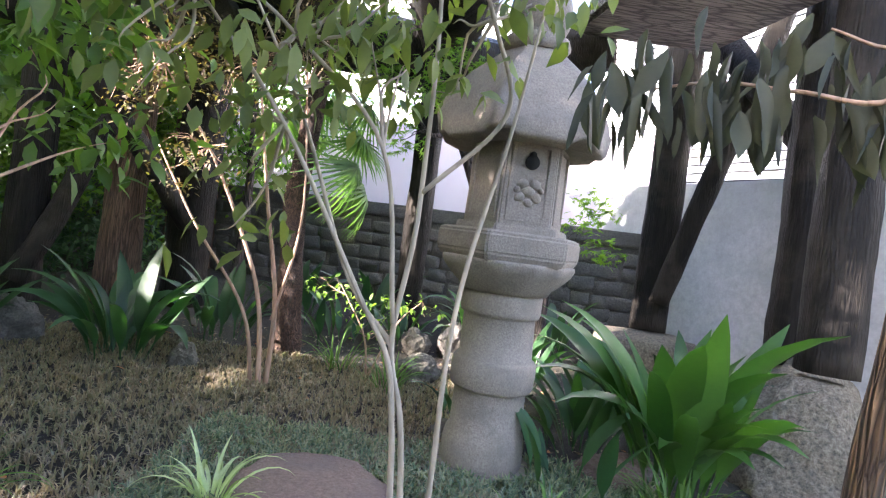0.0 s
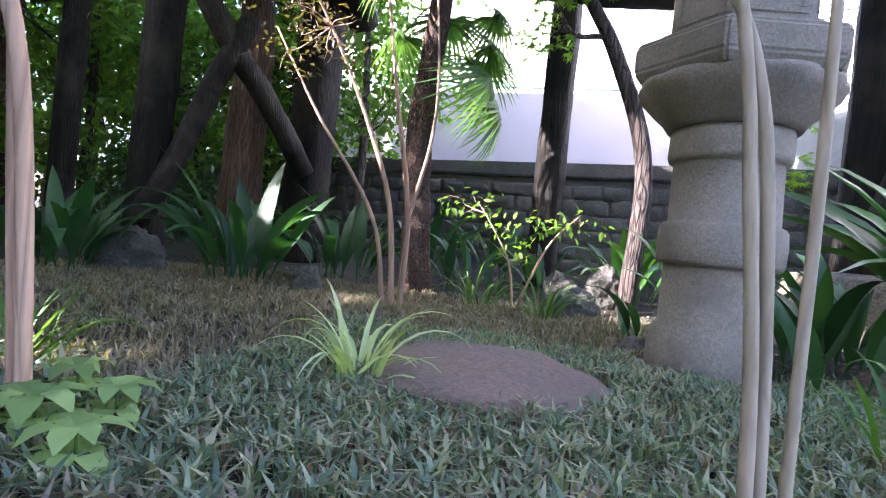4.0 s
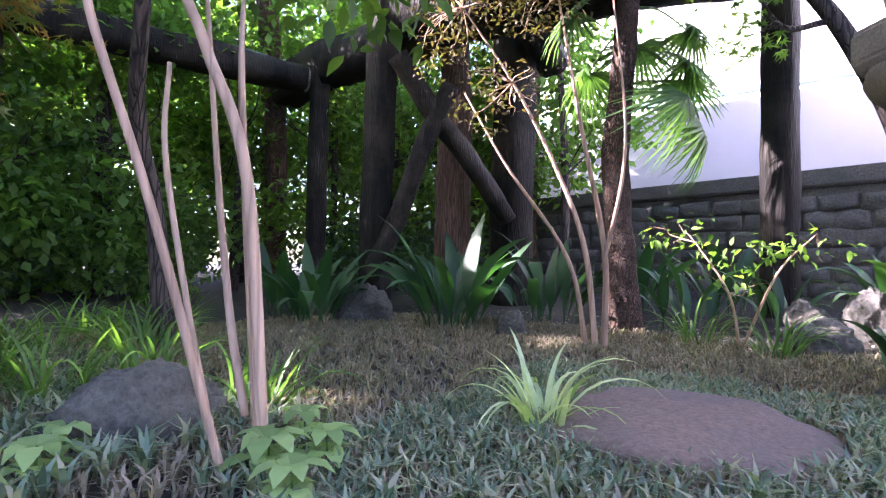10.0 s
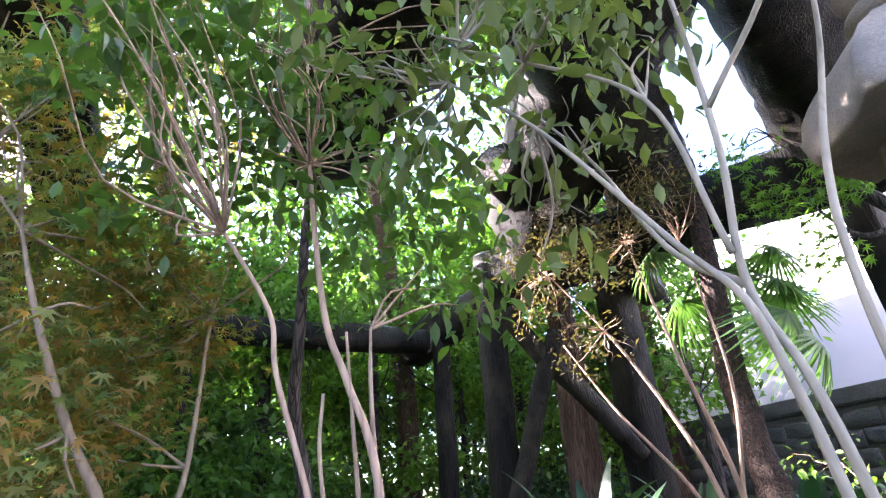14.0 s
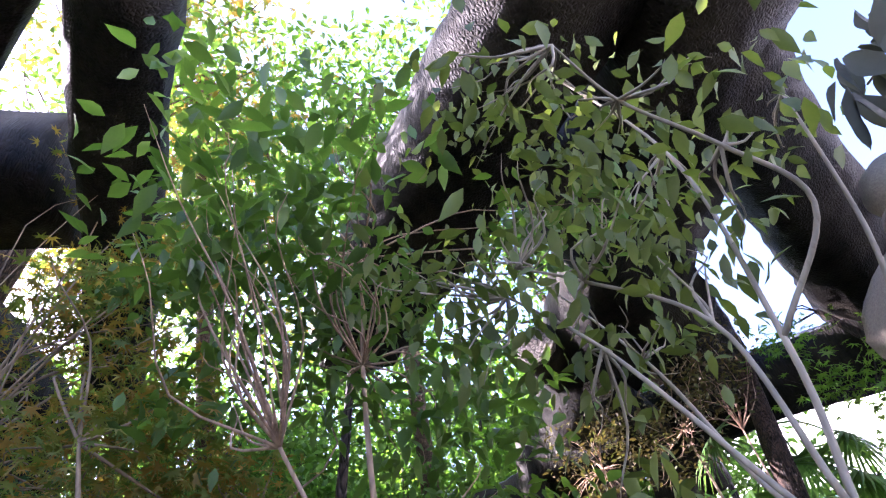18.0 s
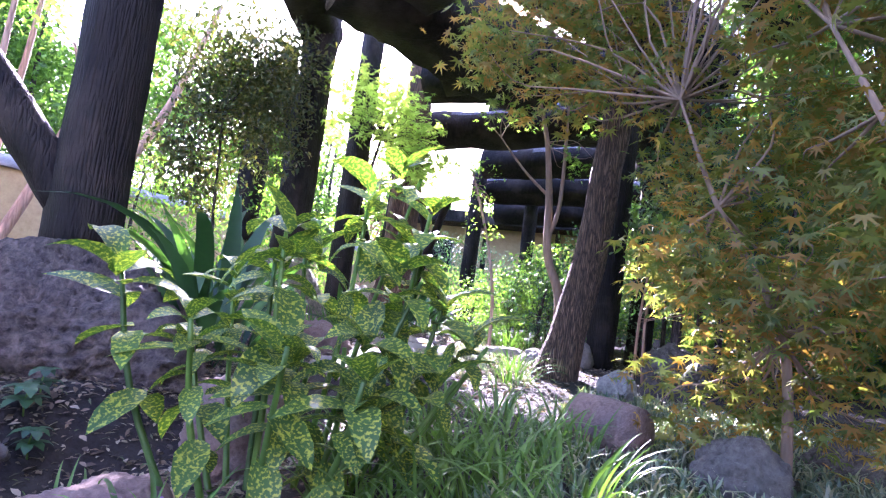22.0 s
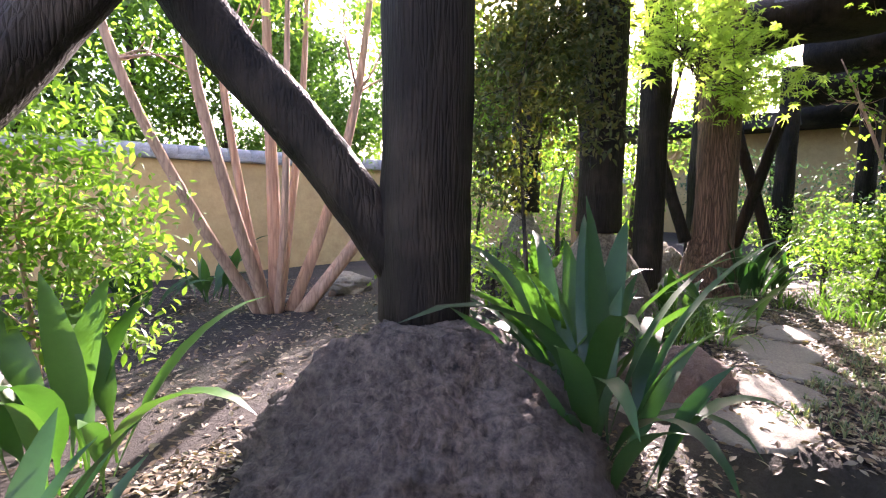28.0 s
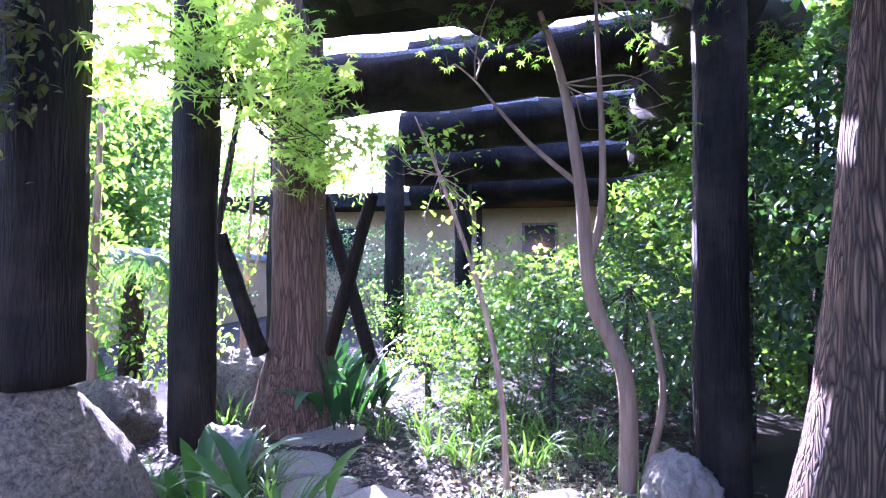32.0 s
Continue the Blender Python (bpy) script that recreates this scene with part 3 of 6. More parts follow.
hall = empty("building", (-16.5, -8, 0.3), "low ochre plastered building with deep dark eaves", "building")
box("wall", (0, 0, 0), (0.3, 11, 2.75), OCHRE, hall, 0.02)
box("eave", (-0.6, -1, 2.76), (1.3, 12, 3.1), CHAR, hall, 0.02, "dark timber eaves")
for y, w in ((6.6, 0.75), (1.2, 1.0)):
    win = box("window", (0.302, y, 1.35), (0.33, y + w, 2.3), plain_mat("dark_glass", (0.02, 0.02, 0.022), 0.15, 0.1), hall, 0.004, "dark window in a timber frame")
    for lo, hi in (((0.31, y - 0.06, 1.29), (0.37, y - 0.002, 2.36)), ((0.31, y + w + 0.002, 1.29), (0.37, y + w + 0.06, 2.36)), ((0.31, y, 2.302), (0.37, y + w, 2.36)), ((0.31, y, 1.29), (0.37, y + w, 1.348))):
        box("window_frame", lo, hi, SOFFIT, win, 0.006)
for y in (3.2, 5.4, 8.6):
    box("wall_post", (0.304, y, 0), (0.42, y + 0.14, 2.74), CHAR, hall, 0.006)
glow, gn, gl, gb = material("warm_lamp_glow")
gb.inputs["Emission Color"].default_value, gb.inputs["Emission Strength"].default_value = (1.0, 0.42, 0.06, 1), 6.0
gb.inputs["Base Color"].default_value = (0.8, 0.4, 0.1, 1)
for k, (dy, dz) in enumerate(((6.85, 1.72), (6.98, 1.78), (7.1, 1.7))):
    lampb = part("lamp", rock_mesh("lamp", (0.05, 0.05, 0.06), 40 + k, 0.05, 2), glow)
    lampb.location = (-16.11, -8 + dy, 0.3 + dz)
    tagged(lampb, "small glowing orange lamp at a window", "lamp", "window lamps")

# ---- charred pergola ----
POSTS = [
    ("post", (-0.45, 5.1, 0.45), 3.0, 0.11, "slender charred black post with a pale scuffed patch"),
    ("post", (-3.2, 3.98, 0.4), 3.0, 0.12, "charred black post standing among strap-leaved plants"),
    ("post", (-2.5, 5.0, 0.45), 3.1, 0.17, "charred black post with a mossy foot"),
    ("post", (1.66, 4.82, 0.85), 3.6, 0.15, "weathered charred post on a boulder"),
    ("post", (2.1, 3.55, 0.9), 3.4, 0.15, "weathered grey charred post"),
    ("post", (1.84, 2.86, 0.98), 3.3, 0.135, "thick charred post on a rough boulder"),
    ("post", (-1.99, -2.38, 0.88), 3.3, 0.148, "square charred black post set on a granite boulder"),
    ("post", (-4.25, -2.93, 1.10), 3.3, 0.135, "charred black post set on a bell-shaped boulder"),
    ("post", (-5.36, -3.05, 0.5), 4.1, 0.11, "charred black post beside a small boulder"),
    ("post", (-5.15, -4.26, 1.2), 3.3, 0.13, "charred black post on a boulder by the ochre wall"),
    ("post", (-5.25, -0.25, 0.38), 3.2, 0.12, "charred black post among shrubs"),
    ("post", (-6.1, 0.05, 0.4), 3.2, 0.12, "charred black post behind shrubs"),
    ("post", (-6.35, -2.95, 0.4), 3.2, 0.13, "charred black post beside a big tree"),
    ("post", (-9.6, -3.0, 0.4), 3.2, 0.12, "charred black post far under the pergola"),
    ("post", (-10.6, -2.2, 0.4), 3.2, 0.12, "charred black post far under the pergola"),
    ("post", (-4.6, 4.6, 0.4), 2.9, 0.10, "slim dark post in the undergrowth"),
]
for k, (nm, p, top, r, lab) in enumerate(POSTS):
    lean = 0.1 if k in (4, 5) else 0.02
    charred(nm, p, (p[0] + lean * noise.noise(Vector(p) * 3), p[1] + lean, top), r, lab, "post", 0.6, 3.0 + k, 0.1, 0.98, group="pergola posts", wob=0.01)
BRACES = [
    ((-3.15, 3.86, 0.7), (-2.68, 4.25, 2.25), 0.075), ((-2.95, 3.9, 2.45), (-2.4, 4.75, 1.2), 0.08),
    ((1.6, 5.0, 3.83), (2.36, 3.7, 2.1), 0.11), ((2.2, 4.2, 3.75), (1.66, 4.66, 1.1), 0.085),
    ((-1.96, -2.48, 1.1), (-1.30, -3.1, 2.25), 0.10), ((0.12, -3.12, 0.38), (-1.3, -2.9, 2.28), 0.10),
    ((-4.25, -3.0, 1.7), (-4.3, -3.28, 3.0), 0.07),
    ((-5.95, -2.95, 0.95), (-5.75, -3.15, 1.75), 0.055), ((-6.5, -2.7, 0.8), (-6.55, -2.35, 2.1), 0.05), ((-6.55, -2.35, 0.8), (-6.55, -2.75, 2.1), 0.05),
]
for k, (a, b, r) in enumerate(BRACES):
    charred("brace", a, b, r, "charred black diagonal timber brace", "brace", 0.3, 20.0 + k, 0.14, 0.95, group="pergola braces", wob=0.06)
BEAMS = [
    ((-5.6, 5.0, 2.95), (-2.6, 4.3, 2.9), 0.24), ((-3.3, 4.15, 2.95), (0.3, 4.75, 2.85), 0.27), ((0.1, 4.7, 2.95), (0.95, 4.55, 3.1), 0.2),
    ((-0.05, 1.3, 3.45), (-2.9, 1.95, 3.3), 0.36), ((0.25, 1.75, 3.5), (-2.5, 3.9, 3.1), 0.38), ((-0.1, 2.1, 3.35), (-0.42, 4.9, 3.15), 0.28), ((-0.9, 1.9, 3.3), (-1.45, 4.2, 3.0), 0.3), ((-2.3, 5.4, 2.75), (-1.85, 3.3, 2.8), 0.14), ((-2.9, 5.6, 3.3), (-2.0, 2.9, 3.05), 0.16),
    ((-0.4, -0.3, 3.42), (-4.5, 0.8, 3.1), 0.21), ((-1.1, -0.42, 3.45), (-3.3, -0.75, 3.2), 0.17),
    ((-9.5, 0.3, 3.0), (-5.2, -0.25, 2.95), 0.27), ((-5.6, 1.9, 2.75), (-4.6, 4.4, 2.7), 0.15),
    ((-2.6, -2.4, 3.3), (-4.4, -3.0, 3.2), 0.2),
    ((-5.5, -2.15, 3.25), (-5.7, 0.5, 3.25), 0.2), ((-6.7, -2.85, 3.0), (-6.9, 0.8, 3.3), 0.22), ((-8.6, -2.6, 3.1), (-8.4, 1.0, 3.2), 0.22),
    ((-10.2, -3.0, 3.0), (-10.2, 1.2, 3.1), 0.24), ((-12.0, -3.3, 2.9), (-12.0, 1.6, 2.95), 0.24), ((-5.6, -1.1, 3.2), (-3.8, -2.5, 3.4), 0.36),
    ((-2.75, 0.0, 3.5), (-3.75, -1.8, 3.35), 0.34), ((-3.3, -1.45, 3.5), (-5.5, 0.3, 3.4), 0.3),
    ((-6.0, -2.6, 3.45), (-6.25, 0.7, 3.6), 0.28), ((-7.8, -2.3, 3.5), (-7.7, 0.9, 3.55), 0.28), ((-9.3, -2.6, 3.45), (-9.4, 1.1, 3.5), 0.3), ((-11.1, -3.0, 3.35), (-11.1, 1.3, 3.4), 0.3), ((-12.9, -3.2, 3.2), (-12.9, 1.3, 3.2), 0.3),
]
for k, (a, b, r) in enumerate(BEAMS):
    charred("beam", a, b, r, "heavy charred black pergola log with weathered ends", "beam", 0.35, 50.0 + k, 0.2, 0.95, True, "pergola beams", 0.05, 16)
roof_slab = box("roof_plank", (-0.45, -0.6, 0), (0.75, 0.9, 0.12), SOFFIT, None, 0.03)
roof_slab.location = (1.2, 3.5, 3.1)
roof_slab.rotation_euler = (0, radians(-4), radians(12))
tagged(roof_slab, "broad weathered brown-grey plank over the pergola", "plank")

# ---- stone lantern ----
LX, LY, LZ = 0.14, 2.51, 0.43
lantern = empty("stone_lantern", (LX, LY, LZ), "tall carved sandstone garden lantern with a hexagonal hood", "lantern")


def turned(name, rings, sides, spin=0.0, ripple=0.004, smooth=True, sub=1):
    verts, faces = [], []
    for i, (z, r) in enumerate(rings):
        for j in range(sides):
            a = radians(spin) + 2 * math.pi * j / sides
            q = Vector((math.cos(a) * r, math.sin(a) * r, z))
            verts.append(q + Vector((q.x, q.y, 0)).normalized() * ripple * noise.noise(q * 9) if r > 0.01 else q)
    for i in range(len(rings) - 1):
        for j in range(sides):
            k = (j + 1) % sides
            faces.append((i * sides + j, i * sides + k, (i + 1) * sides + k, (i + 1) * sides + j))
    faces += [tuple(reversed(range(sides))), tuple(range((len(rings) - 1) * sides, len(rings) * sides))]
    return raw(name, verts, faces, smooth)


part("foot", turned("foot", [(-0.12, 0.27), (-0.03, 0.27), (0.0, 0.25), (0.012, 0.2)], 40, 0, 0.02), LANTERN, lantern)
part("shaft", turned("shaft", [(z, r * 0.94) for z, r in [(0.0, 0.187), (0.02, 0.196), (0.10, 0.194), (0.15, 0.186), (0.165, 0.172), (0.34, 0.17), (0.348, 0.172), (0.352, 0.19), (0.365, 0.198), (0.42, 0.2), (0.468, 0.196), (0.48, 0.188), (0.486, 0.172), (0.665, 0.17), (0.67, 0.173), (0.674, 0.184), (0.69, 0.19), (0.76, 0.188), (0.78, 0.182)]], 48, 0, 0.006), LANTERN, lantern)
SPIN = -82 + 30
cap = turned("capital", [(0.775, 0.19), (0.80, 0.205), (0.83, 0.235), (0.87, 0.268), (0.90, 0.282), (0.915, 0.28)], 48, 0, 0.004)
for v in cap.vertices:
    a = math.atan2(v.co.y, v.co.x)
    k = 1 + 0.045 * abs(math.sin(a * 6)) * min(1, max(0, (v.co.z - 0.78) * 12))
    v.co.x, v.co.y = v.co.x * k, v.co.y * k
part("capital", cap, LANTERN, lantern, "carved lotus capital")


def hexa(name, rings, bevel=0.012):
    bm = bmesh.new()
    loops = []
    for z, r in rings:
        loops.append([bm.verts.new((math.cos(radians(SPIN + 60 * j)) * r, math.sin(radians(SPIN + 60 * j)) * r, z)) for j in range(6)])
    for a, b in zip(loops, loops[1:]):
        for j in range(6):
            bm.faces.new((a[j], a[(j + 1) % 6], b[(j + 1) % 6], b[j]))
    bm.faces.new(list(reversed(loops[0])))
    bm.faces.new(loops[-1])
    bmesh.ops.bevel(bm, geom=list(bm.edges), offset=bevel, segments=2, affect="EDGES")
    bmesh.ops.recalc_face_normals(bm, faces=list(bm.faces))
    return from_bm(name, bm, False)


part("platform", hexa("platform", [(0.905, 0.30), (0.94, 0.325), (1.02, 0.325), (1.035, 0.31)], 0.008), LANTERN, lantern)
part("platform_step", hexa("platform_step", [(1.03, 0.255), (1.065, 0.25)], 0.006), LANTERN, lantern)
part("firebox", hexa("firebox", [(1.06, 0.222), (1.42, 0.212)], 0.006), LANTERN, lantern)
for k in range(6):
    az = radians(-82 + 60 * k)
    face = pose(math.cos(az) * 0.186, math.sin(az) * 0.186, 1.24, 0, 0, math.degrees(az) + 90)
    for nm, lo, hi in (("panel_rim", (-0.088, -0.01, -0.16), (0.088, 0.006, -0.142)), ("panel_rim", (-0.088, -0.01, 0.145), (0.088, 0.006, 0.163)), ("panel_rim", (-0.088, -0.01, -0.142), (-0.07, 0.006, 0.145)), ("panel_rim", (0.07, -0.01, -0.142), (0.088, 0.006, 0.145))):
        ob = box(nm, lo, hi, LANTERN, lantern, 0.003)
        ob.matrix_basis = face
    if k == 0:
        # solid near-black plugs stand for the shade inside the opening
        hole = part("light_hole", turned("light_hole", [(-0.02, 0.028), (0.006, 0.03)], 20, 0, 0), plain_mat("hollow_shade", (0.01, 0.009, 0.008), 0.95), lantern, "dark disc in place of a round opening")
        hole.matrix_basis = face @ pose(0, -0.004, 0.085, 90, 0, 0)
        tip = part("hole_tip", turned("hole_tip", [(-0.02, 0.012), (0.006, 0.014)], 12, 0, 0), bpy.data.materials["hollow_shade"], lantern)
        tip.matrix_basis = face @ pose(0, -0.004, 0.116, 90, 0, 0)
        for q, s in (((-0.028, 0.0), 0.026), ((0.026, 0.002), 0.028), ((0.0, -0.03), 0.03), ((-0.036, -0.055), 0.024), ((0.034, -0.052), 0.026), ((0.002, -0.075), 0.022), ((0.05, -0.02), 0.016), ((-0.05, -0.025), 0.016)):
            pe = part("carved_petal", rock_mesh("carved_petal", (s, 0.014, s * 0.8), 60 + s * 900 + q[0] * 50, 0.15, 2), LANTERN, lantern)
            pe.matrix_basis = face @ pose(q[0], -0.002, q[1] - 0.005, 0, q[0] * 900, 0)
roof_rings = [(1.40, 0.24), (1.40, 0.36), (1.404, 0.405), (1.42, 0.415), (1.49, 0.408), (1.50, 0.40), (1.57, 0.378), (1.64, 0.338), (1.71, 0.275), (1.77, 0.2), (1.82, 0.145)]
hood = turned("hood", [(z, r * 0.93) for z, r in roof_rings], 60, SPIN, 0.004)
for v in hood.vertices:
    a = (math.degrees(math.atan2(v.co.y, v.co.x)) - SPIN) % 60
    h = math.cos(radians(30)) / math.cos(radians(a - 30))
    k = 0.85 * h + 0.15
    if min(a, 60 - a) < 5 and v.co.z > 1.43:
        k += 0.05
    r = math.hypot(v.co.x, v.co.y)
    if v.co.z < 1.6 and r > 0.3:
        v.co.z += (0.018 if min(a, 60 - a) < 9 else -0.006)
    v.co.x, v.co.y = v.co.x * k, v.co.y * k
part("hood", hood, LANTERN, lantern, "weathered domed hood with corner ridges")
part("finial", turned("finial", [(1.82, 0.13), (1.85, 0.15), (1.88, 0.14), (1.895, 0.10), (1.92, 0.12), (1.98, 0.145), (2.05, 0.13), (2.11, 0.07), (2.15, 0.015)], 32, 0, 0.004), LANTERN, lantern, "bud-shaped finial")

# ---- rocks ----
rock("flat_stone", (-0.49, 1.95, 0.40), (0.33, 0.32, 0.15), 2, SLAB, "flat pinkish stepping stone in mondo grass", 20, 0.16, 0.55)
rock("boulder", (-1.9, -2.22, 0.50), (0.64, 0.66, 0.48), 5, DARK_GRANITE, "large dark rough granite boulder carrying a charred post", 35, 0.24, 0.84, 0.5, 6)
rock("boulder", (-4.25, -2.93, 0.40), (0.50, 0.50, 0.80), 7, GRANITE, "bell-shaped granite boulder carrying a charred post", 0, 0.1, 0.87, 0.38, 5)
rock("boulder", (-5.15, -4.26, 0.5), (0.36, 0.34, 0.8), 8, GRANITE, "boulder carrying a charred post near the wall", 0, 0.15, 0.88, 0.45)
rock("boulder", (1.64, 4.75, 0.5), (0.5, 0.42, 0.5), 9, GRANITE, "grey boulder under a weathered post", 0, 0.25, 0.6)
rock("boulder", (1.75, 2.8, 0.45), (0.42, 0.38, 0.58), 10, GRANITE, "rough pale boulder under a thick charred post", 10, 0.2, 0.85, 0.6, 5)
rock("boulder", (2.15, 3.5, 0.5), (0.4, 0.36, 0.5), 11, GRANITE, "grey boulder under a weathered post", 10, 0.2)
SMALL = [
    ((-1.62, 3.32, 0.45), (0.09, 0.08, 0.11), DARK_ROCK), ((-0.24, 3.75, 0.46), (0.2, 0.14, 0.13), DARK_ROCK), ((0.0, 4.5, 0.55), (0.15, 0.12, 0.16), WALL_STONE),
    ((-0.3, 4.45, 0.52), (0.12, 0.1, 0.12), DARK_ROCK), ((-2.85, 3.45, 0.47), (0.22, 0.19, 0.2), WALL_STONE), ((-0.02, 2.85, 0.42), (0.1, 0.08, 0.06), DARK_ROCK),
    ((-1.5, 1.28, 0.42), (0.2, 0.14, 0.15), DARK_ROCK), ((1.15, 3.35, 0.45), (0.16, 0.13, 0.12), DARK_ROCK), ((0.78, 2.6, 0.42), (0.22, 0.16, 0.09), SLAB),
    ((-1.04, -0.84, 0.31), (0.2, 0.16, 0.13), SLAB), ((-1.11, -1.38, 0.36), (0.08, 0.065, 0.055), DARK_ROCK), ((-1.04, -1.8, 0.40), (0.11, 0.085, 0.07), DARK_ROCK), ((-0.84, -2.06, 0.40), (0.12, 0.1, 0.07), STEP), ((-0.75, -0.9, 0.27), (0.12, 0.09, 0.05), STEP),
    ((-1.55, -0.95, 0.42), (0.16, 0.14, 0.14), SLAB), ((-3.36, -2.0, 0.40), (0.36, 0.27, 0.22), SLAB), ((-4.75, -0.72, 0.42), (0.15, 0.12, 0.12), STEP), ((-5.15, -0.45, 0.48), (0.17, 0.15, 0.2), STEP),
    ((-5.0, -1.05, 0.42), (0.22, 0.15, 0.08), STEP), ((-5.15, -2.7, 0.5), (0.2, 0.17, 0.19), PALE_ROCK), ((-3.55, -0.02, 0.46), (0.12, 0.1, 0.12), PALE_ROCK),
    ((-4.6, 0.35, 0.5), (0.24, 0.2, 0.22), DARK_ROCK), ((-5.2, 0.35, 0.5), (0.2, 0.2, 0.2), PALE_ROCK), ((-5.6, -3.9, 0.5), (0.4, 0.3, 0.3), GRANITE), ((-6.6, -3.6, 0.5), (0.4, 0.35, 0.4), GRANITE),
    ((-2.05, 0.4, 0.48), (0.13, 0.12, 0.12), DARK_ROCK), ((-2.6, 0.8, 0.42), (0.16, 0.14, 0.13), DARK_ROCK), ((-3.7, -5.3, 0.45), (0.3, 0.2, 0.15), STEP),
]
for k, (p, s, m) in enumerate(SMALL):
    rock("rock", p, s, 20 + k, m, {"dark_lichened_granite": "dark rough granite rock", "dark_garden_rock": "small dark weathered rock in the soil", "pale_garden_rock": "pale rounded garden rock", "pinkish_flat_stone": "low pinkish rock half sunk in soil", "stepping_stone": "smooth grey stone in the soil", "rough_granite": "rough granite rock in the garden soil", "old_wall_stone": "grey weathered rock in the soil"}[m.name], k * 47, 0.24, 0, 1.0, 5, "garden rocks")
drum = part("cut_stone", tube("cut_stone", [(-0.12, 0, 0), (0, 0, 0), (0.12, 0, 0)], [0.1, 0.105, 0.1], 18, 3, 0.06), SLAB)
drum.matrix_basis = pose(-2.25, 0.02, 0.5, 0, 0, 60)
tagged(drum, "short round cut stone lying in the grass", "stone")
for k, (x, y, s) in enumerate(((-4.35, -1.75, .3), (-4.02, -1.58, .25), (-4.5, -1.98, .2), (-3.12, -1.52, .28), (-3.6, -1.6, .26), (-5.08, -2.2, .25), (-4.94, -1.84, .25), (-5.4, -2.4, .26), (-5.95, -2.48, .28), (-6.45, -2.8, .3), (-6.75, -2.45, .25), (-7.3, -2.4, .3), (-7.9, -2.05, .3), (-8.6, -1.9, .3), (-3.0, -1.95, .2))):
    rock("stepping_stone", (x, y, ground_z(x, y) - 0.01), (s, s * 0.75, 0.055), 80 + k, STEP, "flat grey stepping stone of the garden path", k * 61, 0.14, 0.5, 1.0, 4, "stepping stones")

